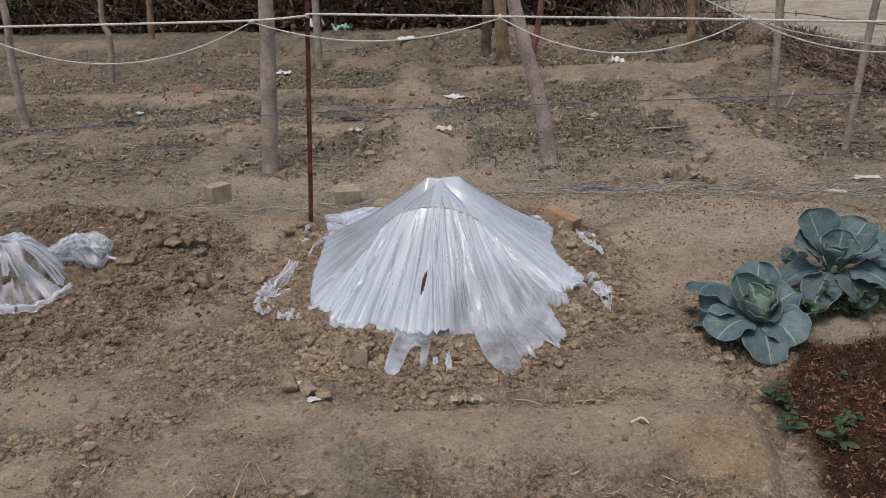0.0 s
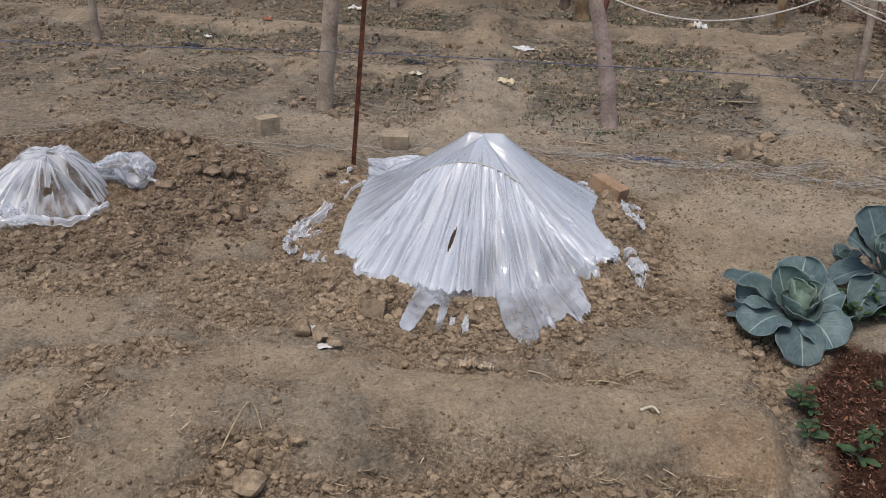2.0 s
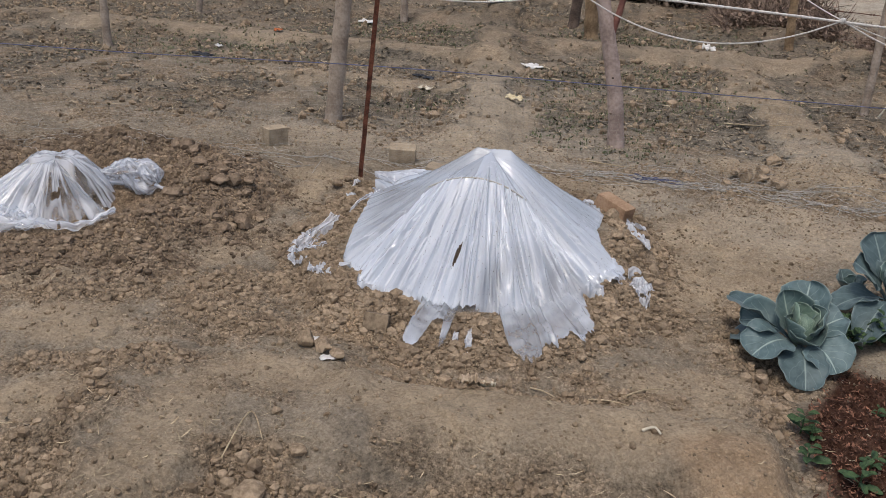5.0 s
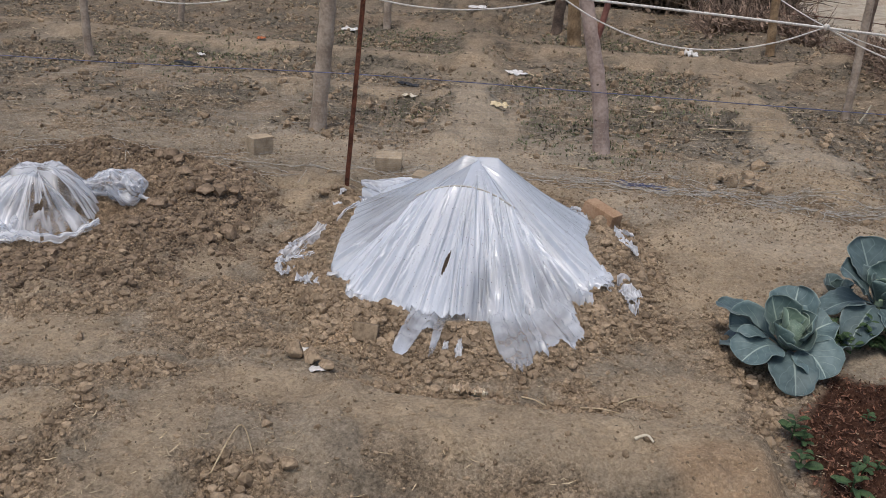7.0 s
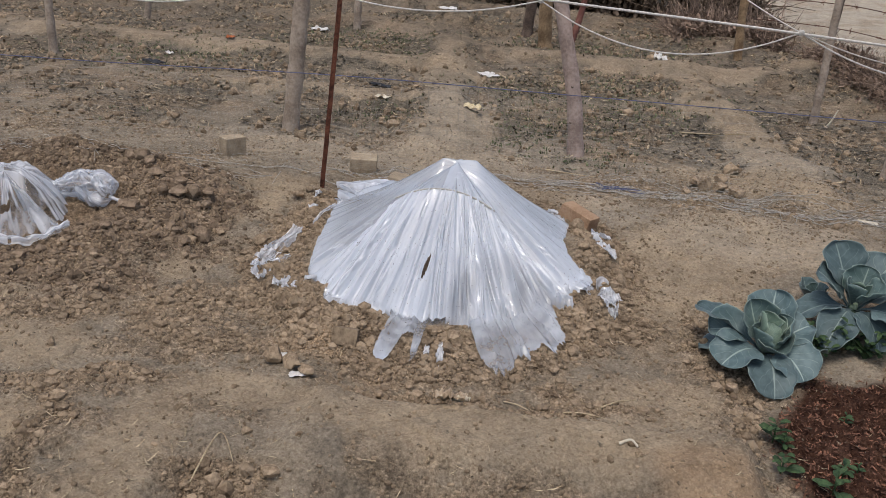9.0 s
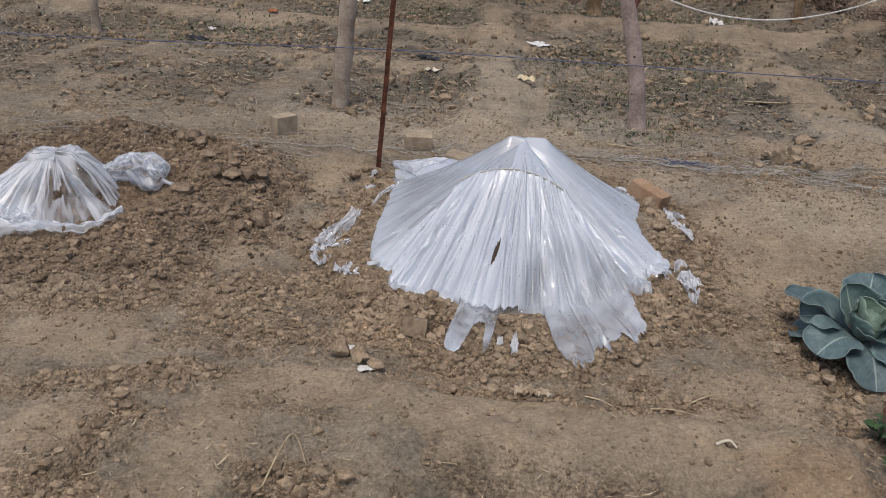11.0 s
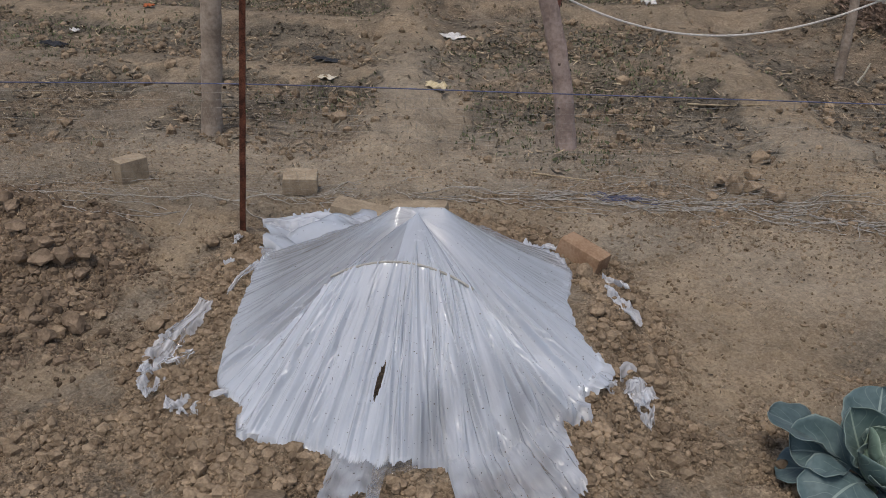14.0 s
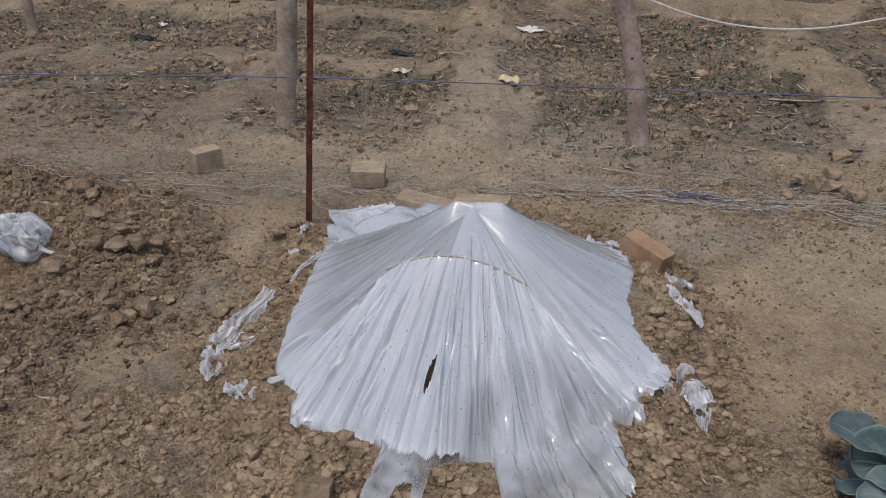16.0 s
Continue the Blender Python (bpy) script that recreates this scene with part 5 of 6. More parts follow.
sagging((-2.28, 3.13, 0.968), (-0.904, 3.13, 0.985), 0.803, "slack white rope hanging in a loop from the taut one")
sagging((-3.8, 3.14, 0.94), (-2.28, 3.13, 0.968), 0.80, "slack white rope hanging in a loop from the taut one")
sagging((-0.904, 3.13, 0.985), (0.20, 3.13, 0.995), 0.900, "slack white rope hanging in a loop from the taut one")
sagging((0.20, 3.13, 0.995), (1.24, 3.13, 0.984), 0.845, "slack white rope hanging in a loop from the taut one")
sagging((1.24, 3.13, 0.984), (2.35, 3.13, 0.965), 0.845, "slack white rope hanging in a loop from the taut one")
rope("rope", [(1.24, 3.13, 0.984), (1.15, 3.4, 1.02), (0.95, 4.2, 1.12)], 0.0026, ROPE, "white rope running off the fence at an angle", 30, 6)
rope("rope", [(1.24, 3.13, 0.984), (1.55, 3.25, 0.90), (2.1, 3.45, 0.82), (3.0, 3.8, 0.80)], 0.0026, ROPE, "white rope running off the fence at an angle", 40, 6)
for kx, kz in ((-0.904, 0.988), (0.20, 0.998), (1.24, 0.985), (-0.65, 1.012)):
    rng = np.random.RandomState(int(kx * 100) % 97)
    v, f = lump(rng, 0.013, ICO2)
    kn = mesh_object("rope_knot", v, f, ROPE, None, True)
    kn.location = (kx, 3.13, kz)
    tagged(kn, "knot of white rope tied on the fence", "knot", "rope knots")
rope("twine", [(-3.6, 3.0, 0.44), (-1.9, 3.08, 0.508), (-0.69, 3.15, 0.575), (0.3, 3.26, 0.594), (1.5, 3.40, 0.613), (3.0, 3.56, 0.637)], 0.0021, TWINE, "thin faded blue nylon twine strung between stakes", 90, 5)


# ---------- cabbages and weeds ----------
def leaf_grid(length, width, rise, bend, cup, wave, seed, nu=22, nv=13, stalk=0.22):
    """A broad leaf from its foot outwards along +x: rise is the angle at the foot, bend its turn to the tip, cup lifts the sides."""
    rng = np.random.RandomState(seed)
    ph = rng.uniform(0, 6.28, 4)
    verts, uvs = [], []
    x = z = u0 = 0.0
    for i in range(nu):
        u = math.sin(math.pi / 2 * i / (nu - 1))
        ang = radians(rise + bend * u)
        if i:
            x += math.cos(ang) * length * (u - u0)
            z += math.sin(ang) * length * (u - u0)
        u0 = u
        if u < stalk:
            w = 0.07 + 0.10 * (u / stalk) ** 3
        else:
            q = (u - stalk) / (1 - stalk)
            w = max(0.17 * (1 - q) ** 4, max(1 - (2 * q**0.88 - 1) ** 2, 0.0) ** 0.43 * (1 + 0.04 * math.sin(u * 21 + ph[2])), 0.03)
        for j in range(nv):
            v = 2 * j / (nv - 1) - 1
            edge = abs(v) ** 2.2 * step(u, stalk, 0.45)
            rip = wave * edge * (math.sin(u * 13 + ph[0] + (v > 0) * 2) + 0.6 * math.sin(u * 27 + ph[1]))
            lift = cup * v * v * w * width + rip * width
            side = v * w * width * (1 - 0.12 * cup * abs(v))
            verts.append((x - math.sin(ang) * lift, side, z + math.cos(ang) * lift - 0.05 * width * (1 - abs(v)) * (abs(v) < 0.12)))
            uvs.append((u, j / (nv - 1)))
    return np.array(verts), np.array(uvs), grid_faces(nu, nv)


def leaf_object(name, grid, mat, parent, m, label="", thick=0.0022):
    v, uv, f = grid
    v4 = np.c_[v, np.ones(len(v))] @ np.array(m).T
    ob = mesh_object(name, v4[:, :3], f, mat, parent, True, label)
    layer = ob.data.uv_layers.new(name="leaf")
    layer.data.foreach_set("uv", uv[f.ravel()].ravel())
    mod = ob.modifiers.new("thick", "SOLIDIFY")
    mod.thickness = thick
    return ob


def leaf_spread(base, tip, half, bow, tilt, cup, wave, seed, stalk=0.24, nu=20, nv=15):
    """A broad leaf from base to tip: half its half width, bow lifts its middle, tilt turns the blade about its rib, cup lifts its sides."""
    rng = np.random.RandomState(seed)
    ph = rng.uniform(0, 6.28, 5)
    base, tip = np.array(base, float), np.array(tip, float)
    ctrl = (base + tip) / 2 + (0, 0, bow)
    out = tip - base
    out[2] = 0
    out /= max(np.linalg.norm(out), 1e-4)
    hint = np.array((0, 0, 1.0)) - 0.6 * out
    verts, uvs = [], []
    for i in range(nu):
        u = math.sin(math.pi / 2 * i / (nu - 1))
        p = base * (1 - u) ** 2 + 2 * ctrl * u * (1 - u) + tip * u * u
        d = 2 * (ctrl - base) * (1 - u) + 2 * (tip - ctrl) * u
        d /= np.linalg.norm(d)
        side = np.cross(d, hint)
        side /= np.linalg.norm(side)
        n = np.cross(side, d)
        c, s = math.cos(radians(tilt)), math.sin(radians(tilt))
        side, n = side * c + n * s, n * c - side * s
        if u < stalk:
            w = 0.07 + 0.16 * (u / stalk) ** 4
        else:
            q = (u - stalk) / (1 - stalk)
            w = max(0.23 * (1 - q) ** 5, max(1 - (2 * q**0.92 - 1) ** 2, 0.0) ** 0.38 * (1 + 0.045 * math.sin(u * 17 + ph[2]) + 0.025 * math.sin(u * 41 + ph[3])), 0.03)
        for j in range(nv):
            v = 2 * j / (nv - 1) - 1
            edge = abs(v) ** 2.0 * step(u, stalk, 0.5)
            rip = wave * edge * (math.sin(u * 9 + ph[0] + (v > 0) * 2.3) + 0.55 * math.sin(u * 21 + ph[1] + (v > 0)))
            puff = 0.018 * step(u, stalk, 0.5) * math.sin(abs(v) * 9 + u * 14 + ph[4]) * abs(v) * (1 - abs(v))
            lift = (cup * v * v * w + rip + puff) * half - 0.05 * half * max(0, 1 - abs(v) / 0.13)
            asym = 1 + 0.09 * math.sin(ph[1] + u * 2) * (1 if v > 0 else -1)
            verts.append(p + side * v * w * half * asym * (1 - 0.15 * cup * v * v) + n * lift)
            uvs.append((u, j / (nv - 1)))
    return np.array(verts), np.array(uvs), grid_faces(nu, nv)


def cabbage(x, y, leaves, label, seed, heart=None, foot=0.07, turn=0):
    """A plant from its leaves, given by tip, half width, bow, tilt, cup and kind (0 outer, 1 middle, 2 inner)."""
    top = thing("cabbage", pose(x, y, gz_fast(x, y), 0, 0, turn), label, "cabbage", "cabbages in the bed")
    v, f = tube([(0, 0, -0.04), (0.004, 0, 0.02), (0, 0, foot + 0.02)], [0.017, 0.016, 0.014], 8, 0.08, seed)
    mesh_object("stem", v, f, STEM, top, True, "short pale green stalk")
    for k, (tip, half, bow, tilt, cup, kind) in enumerate(leaves):
        r = math.hypot(tip[0], tip[1])
        base = (tip[0] / max(r, 0.05) * 0.014, tip[1] / max(r, 0.05) * 0.014, foot + 0.02 * kind)
        g = leaf_spread(base, tip, half * 1.03, bow, tilt, cup, (0.12, 0.11, 0.10)[kind], seed * 31 + k, (0.30, 0.16, 0.05)[kind])
        leaf_object(("outer_leaf", "inner_leaf", "heart_leaf")[kind], g, (CABBAGE, CABBAGE_MID, CABBAGE_IN)[kind], top, pose(0, 0, 0), ("broad blue-green leaf with pale veins", "blue-green leaf standing round the heart", "pale green leaf wrapped round the heart")[kind], 0.0018)
    if heart:
        hv, hf = ico(3)
        hv = np.array(hv) * (heart, heart, heart * 1.15)
        hv = hv * (1 + 0.06 * np.sin(4 * np.arctan2(hv[:, 1], hv[:, 0]) + hv[:, 2] * 60))[:, None] + (0.006, 0, foot + heart * 1.05)
        mesh_object("heart", hv, hf, CABBAGE_IN, top, True, "tight pale green cabbage heart").data.uv_layers.new(name="leaf")
    return top


CABBAGE_MID = leaf_material("cabbage_leaf_middle", (0.064, 0.106, 0.099), (0.108, 0.161, 0.149), (0.25, 0.32, 0.27))
STEM = simple("pale_stalk", (0.16, 0.22, 0.13), (0.28, 0.34, 0.22), 20, 0.6, 0.2, 0.002)
FIRST = [((-0.225, 0.125, 0.145), 0.085, 0.035, -12, 0.20, 0), ((-0.185, 0.035, 0.105), 0.080, 0.055, 22, 0.55, 0), ((-0.205, 0.050, 0.035), 0.085, 0.030, 0, 0.10, 0),
         ((-0.155, -0.130, 0.060), 0.086, 0.070, 8, 0.25, 0), ((0.012, -0.215, 0.012), 0.078, 0.080, -4, 0.12, 0), ((0.110, -0.135, 0.050), 0.084, 0.075, -22, 0.25, 0),
         ((0.205, 0.090, 0.060), 0.080, 0.050, 0, 0.20, 0), ((0.140, 0.055, 0.165), 0.080, 0.030, -14, 0.40, 0), ((0.030, 0.150, 0.235), 0.085, -0.01, 0, 0.35, 0),
         ((-0.065, 0.070, 0.220), 0.076, -0.02, 18, 0.75, 1), ((0.078, 0.030, 0.190), 0.074, -0.03, -10, 0.95, 1), ((0.048, -0.088, 0.115), 0.070, 0.000, -12, 0.70, 1),
         ((-0.058, -0.020, 0.165), 0.062, -0.03, 26, 0.90, 1), ((-0.030, 0.020, 0.205), 0.052, -0.02, 10, 0.90, 2), ((0.035, 0.050, 0.185), 0.050, 0.00, -10, 1.00, 2)]
SECOND = [((-0.075, 0.140, 0.285), 0.098, 0.02, 0, 0.25, 0), ((-0.150, 0.010, 0.215), 0.092, 0.03, 16, 0.30, 0), ((0.135, 0.110, 0.255), 0.092, 0.03, -8, 0.30, 0),
          ((0.150, -0.020, 0.190), 0.080, 0.04, -14, 0.40, 0), ((0.165, -0.130, 0.085), 0.085, 0.07, -8, 0.15, 0), ((0.060, -0.185, 0.020), 0.072, 0.08, 0, 0.20, 0),
          ((-0.125, -0.205, 0.010), 0.068, 0.09, 6, 0.20, 0), ((-0.195, -0.060, 0.060), 0.075, 0.06, 0, 0.25, 0), ((0.035, 0.060, 0.235), 0.070, -0.01, -10, 0.60, 1),
          ((0.070, -0.060, 0.185), 0.062, 0.02, -18, 0.60, 1), ((-0.055, -0.045, 0.195), 0.055, 0.00, 14, 0.70, 1), ((-0.005, -0.060, 0.205), 0.036, 0.02, 0, 0.50, 2)]
THIRD = [((0.20, 0.02, 0.10), 0.085, 0.06, 0, 0.25, 0), ((0.10, 0.18, 0.15), 0.085, 0.05, 0, 0.25, 0), ((-0.09, 0.18, 0.16), 0.085, 0.05, 0, 0.25, 0), ((-0.20, 0.03, 0.14), 0.085, 0.05, 12, 0.25, 0),
         ((-0.15, -0.13, 0.07), 0.080, 0.07, 0, 0.2, 0), ((0.02, -0.21, 0.03), 0.080, 0.08, 0, 0.2, 0), ((0.16, -0.13, 0.06), 0.080, 0.07, 0, 0.2, 0),
         ((0.08, 0.04, 0.20), 0.07, -0.02, 0, 0.8, 1), ((-0.06, 0.07, 0.21), 0.07, -0.02, 0, 0.8, 1), ((-0.03, -0.08, 0.18), 0.065, -0.02, 0, 0.8, 1), ((0.0, 0.03, 0.20), 0.05, 0.0, 0, 0.9, 2)]
YOUNG = [((0.055, 0.01, 0.085), 0.038, 0.01, 0, 0.5, 0), ((-0.03, 0.05, 0.095), 0.040, 0.01, 0, 0.5, 0), ((-0.05, -0.025, 0.08), 0.038, 0.01, 0, 0.5, 0), ((0.02, -0.055, 0.07), 0.036, 0.02, 0, 0.4, 0), ((0.015, 0.01, 0.09), 0.026, 0.0, 0, 0.8, 1)]
cabbage(1.150, 2.165, FIRST, "blue-green cabbage plant with a half-formed pale heart", 3, 0.046)
cabbage(1.495, 2.465, SECOND, "blue-green cabbage plant with tall spreading leaves", 5, None, 0.09)
cabbage(1.815, 2.500, THIRD, "blue-green cabbage plant at the bed's edge", 7, 0.042, 0.08, 25)
cabbage(1.385, 2.600, YOUNG, "small young cabbage between the larger ones", 9, None, 0.02)
cabbage(1.445, 2.440, YOUNG, "small ragged young cabbage beside the tall one", 10, None, 0.03, 120)


def broad_weed(x, y, size, seed, label, n=9):
    """A low plant with pointed, broad leaves on short stalks, in two tiers."""
    rng = np.random.RandomState(seed)
    top = thing("weed", pose(x, y, gz_fast(x, y)), label, "weed", "weeds in the bed")
    v, f = tube([(0, 0, -0.01), (0.002, 0.002, size * 0.3), (0, 0.003, size * 0.7)], [0.003, 0.0025, 0.002], 6)
    mesh_object("stalk", v, f, WEED, top, True)
    for k in range(n):
        a = 2.4 * k + rng.uniform(-0.4, 0.4)
        h = size * (0.15 + 0.75 * k / n)
        reach = size * rng.uniform(0.45, 0.75) * (1.1 - 0.55 * k / n)
        tip = (math.cos(a) * reach, math.sin(a) * reach, h + size * rng.uniform(-0.05, 0.25))
        leaf_object("leaf", leaf_spread((0, 0, h), tip, reach * rng.uniform(0.20, 0.30), size * 0.10, rng.uniform(-20, 20), 0.3, 0.08, seed * 17 + k, 0.2, 9, 7), WEED, top, pose(0, 0, 0), "", 0.0008)
    return top


def weed(x, y, size, seed, label, n=9, lobes=True):
    rng = random.Random(seed)
    top = thing("weed", pose(x, y, gz_fast(x, y)), label, "weed", "weeds in the bed")
    for k in range(n):
        a, h = rng.uniform(0, 360), rng.uniform(0.3, 1.0)
        lean = rng.uniform(0.25, 0.8)
        tip = (math.cos(radians(a)) * size * lean * 0.8, math.sin(radians(a)) * size * lean * 0.8, size * h)
        v, f = tube(spline([(0, 0, -0.005), (tip[0] * 0.4, tip[1] * 0.4, tip[2] * 0.6), tip], 6).tolist(), [0.0022, 0.002, 0.0018, 0.0015, 0.0013, 0.001], 5)
        mesh_object("stalk", v, f, WEED, top, True)
        for j in range(5):
            q = 0.45 + 0.14 * j
            g = leaf_grid(size * rng.uniform(0.22, 0.36), size * 0.065, rng.uniform(5, 40), -35, 0.3, 0.08, seed * 13 + k * 7 + j, 6, 5, 0.1)
            leaf_object("leaf", g, WEED, top, pose(tip[0] * q, tip[1] * q, tip[2] * q, 0, 0, a + rng.uniform(-140, 140)), "", 0.0008)
    return top


for i, (x, y, s, n) in enumerate(((1.115, 1.715, 0.085, 11), (1.135, 1.675, 0.06, 8), (1.105, 1.545, 0.075, 9), (1.225, 1.475, 0.085, 9), (1.270, 1.560, 0.06, 7), (1.365, 1.895, 0.045, 7), (1.32, 1.60, 0.035, 5), (1.55, 1.76, 0.05, 7), (1.16, 2.02, 0.05, 6))):
    broad_weed(x, y, s, 40 + i, "small broad-leaved green weed growing in the red mulch", n)
for i, (x, y, s) in enumerate(((1.35, 2.30, 0.14), (1.40, 2.33, 0.12), (1.52, 2.30, 0.13), (1.58, 2.33, 0.10), (1.80, 2.22, 0.10), (1.72, 2.28, 0.09))):
    weed(x, y, s, 60 + i, "feathery green weed growing between the cabbages", 11)


# ---------- mulch, litter, straw, grass ----------
def flake(rng, length, width, curl):
    """A thin curled chip: two rows of three points with a little thickness."""
    xs = np.linspace(-0.5, 0.5, 3) * length
    zc = np.array([curl, 0, curl * rng.uniform(0.2, 1.0)]) * length
    v = []
    for x, z in zip(xs, zc):
        for s in (-0.5, 0.5):
            v.append((x, s * width * (1.0 if x == 0 else 0.6), z))
    return np.array(v), np.array([[0, 2, 3, 1], [2, 4, 5, 3]])


def turned(v, rng, tilt=0.5):
    m = Euler((rng.uniform(-tilt, tilt), rng.uniform(-tilt, tilt), rng.uniform(0, 6.28))).to_matrix()
    return v @ np.array(m).T


def strew(name, mat, label, category, count, box, size, accept, seed, tilt=0.5, curl=0.25, slim=0.5, lift=0.3):
    rng = np.random.RandomState(seed)
    heap = Heap()
    n = tries = 0
    while n < count and tries < count * 30:
        tries += 1
        x, y = rng.uniform(box[0], box[1]), rng.uniform(box[2], box[3])
        if rng.rand() > accept(x, y):
            continue
        s = size * rng.uniform(0.5, 1.7)
        v, f = flake(rng, s, s * slim * rng.uniform(0.5, 1.2), curl * rng.uniform(-0.3, 1))
        heap.add(turned(v, rng, tilt) + (x, y, gz_fast(x, y) + s * lift * rng.uniform(0.1, 1)), f)
        n += 1
    return heap.done(name, mat, label, category)


def zone_at(k):
    def pick(x, y):
        return HEIGHTS.zone(k, x, y)
    return pick


strew("bark_mulch", MULCH, "reddish-brown chips of bark mulch covering the bed", "mulch", 16000, (1.0, 2.5, 1.0, 2.3), 0.0112, zone_at(2), 21, 0.8, 0.3, 0.36, 0.5)
strew("dead_leaves", LITTER, "dead leaves and bits strewn over the far beds", "leaf litter", 30000, (-7.5, 3.4, 3.95, 11.5), 0.036, zone_at(3), 22, 0.4, 0.22, 0.32)
strew("straw_bits", STRAW, "pale straw and husk bits on the soil", "straw", 1100, (-2.8, 2.1, 0.9, 4.2), 0.019, lambda x, y: 0.9 if clear_of_film(x, y) else 0.0, 23, 0.3, 0.2, 0.14)
strew("furrow_straw", STRAW, "dry straw and stalk bits lying in the furrow", "straw", 420, (-0.9, 1.1, 0.85, 1.32), 0.030, lambda x, y: 0.3 + 0.7 * (x > 0.3), 27, 0.35, 0.2, 0.10)
strew("pale_litter", STRAW, "pale dry stalk bits in the far beds", "straw", 4200, (-6.5, 3.2, 4.0, 10.5), 0.042, zone_at(3), 24, 0.35, 0.15, 0.16)


strew("dark_bits", LITTER, "small dark bits of leaf and bark on the trodden soil", "leaf litter", 5200, (-2.8, 2.1, 0.9, 4.3), 0.011, lambda x, y: (0.25 + 0.75 * (y > 3.2)) * clear_of_film(x, y), 29, 0.5, 0.25, 0.45)


def field_clods():
    rng = np.random.RandomState(33)
    heap = Heap()
    n = 0
    while n < 5200:
        x, y = rng.uniform(-7, 3.2), 4.0 + 6.5 * rng.rand() ** 1.5
        if rng.rand() > HEIGHTS.zone(3, x, y) * (0.25 + 0.75 * (vnoise(x * 1.7, y * 1.7, 8) > 0.5)):
            continue
        size = min(0.006 + rng.exponential(0.009), 0.045)
        v, f = lump(rng, size)
        heap.add(v + (x, y, gz_fast(x, y) + size * 0.2), f)
        n += 1
    heap.done("field_clods", CLOD, "broken lumps of grey-brown earth over the far beds", "soil", smooth=False)


field_clods()


def tufts(name, mat, label, category, count, box, height, accept, seed, width=0.0035):
    rng = np.random.RandomState(seed)
    heap = Heap()
    n = tries = 0
    while n < count and tries < count * 40:
        tries += 1
        x, y = rng.uniform(box[0], box[1]), rng.uniform(box[2], box[3])
        if rng.rand() > accept(x, y):
            continue
        z = gz_fast(x, y)
        for _ in range(3):
            h, a, b = height * rng.uniform(0.4, 1.3), rng.uniform(0, 6.28), rng.uniform(0.3, 1.2)
            d = np.array((math.cos(a), math.sin(a), 0))
            s = np.array((-d[1], d[0], 0)) * width
            o = np.array((x, y, z)) + rng.normal(0, 0.012, 3) * (1, 1, 0)
            tip, mid = o + d * h * b + (0, 0, h), o + d * h * b * 0.35 + (0, 0, h * 0.65)
            heap.add([o - s, o + s, mid + s * 0.8, mid - s * 0.8, tip + s * 0.15, tip - s * 0.15], [[0, 1, 2, 3], [3, 2, 4, 5]])
        n += 1
    return heap.done(name, mat, label, category)


def green_spot(x, y):
    spots = ((0.05, 4.75, 0.42), (0.35, 5.1, 0.5), (-0.1, 6.1, 0.35), (-0.85, 4.95, 0.30), (0.9, 5.8, 0.6), (0.6, 8.6, 0.9), (-1.7, 8.1, 0.7), (-1.25, 7.2, 0.4), (-3.2, 6.7, 0.8), (0.45, 4.35, 0.3), (0.6, 6.6, 0.5))
    return max(0.02, max(math.exp(-((x - a) ** 2 + (y - b) ** 2) / r**2) for a, b, r in spots)) * (1 - zone_at(0)(x, y))


tufts("grass_tufts", GRASS, "dull green grass and weeds in the far beds", "grass", 2600, (-6, 3, 4.05, 10.5), 0.018, green_spot, 26)


strew("weed_leaves", GRASS, "low dull green weed leaves in the far beds", "weeds", 1500, (-6, 3, 4.05, 10.5), 0.020, lambda x, y: max(0.0, green_spot(x, y) - 0.05), 28, 0.7, 0.3, 0.5, 0.8)


def stick(name, points, r, mat, label, category="twig"):
    pts = [(x, y, gz_fast(x, y) + h) for x, y, h in points]
    line = spline(pts, 14)
    base = line[0].copy()
    v, f = tube((line - base).tolist(), [r * (1 - 0.5 * i / 13) for i in range(14)], 6, 0.12, int(r * 1e5))
    ob = mesh_object(name, v, f, mat, None, True)
    ob.location = base
    return tagged(ob, label, category)


stick("twig", [(0.60, 1.70, .006), (0.66, 1.76, .012), (0.72, 1.79, .02)], 0.0038, STRAW, "forked pale dry twig on the soil")
stick("twig", [(0.50, 1.66, .006), (0.56, 1.655, .010), (0.62, 1.64, .006)], 0.0028, STRAW, "thin pale root lying on the soil")
stick("twig", [(0.655, 1.475, .006), (0.685, 1.48, .012), (0.705, 1.47, .006)], 0.0055, PAPER, "short white twig on the trodden soil")
stick("twig", [(0.32, 1.72, .005), (0.36, 1.70, .012), (0.40, 1.68, .005)], 0.003, STRAW, "thin dry stem on the soil")
stick("twig", [(-0.44, 1.15, .004), (-0.40, 1.26, .05), (-0.345, 1.22, .01)], 0.003, STRAW, "bent dry stem standing out of the soil")
stick("twig", [(2.05, 3.80, .006), (1.86, 3.70, .016), (1.80, 3.55, .006)], 0.006, BARK, "crooked grey twig by the net line")
stick("twig", [(0.30, 4.02, .005), (0.48, 3.96, .012), (0.58, 3.93, .005)], 0.004, STRAW, "thin pale stem on the soil")
stick("twig", [(1.10, 5.15, .006), (1.30, 5.05, .010), (1.48, 4.97, .006)], 0.006, STRAW, "pale dry stalk on the far bed")
stick("twig", [(2.16, 5.75, .004), (2.18, 5.74, .06), (2.20, 5.74, .13)], 0.008, PAPER, "pale broken stake sticking up from the bed")


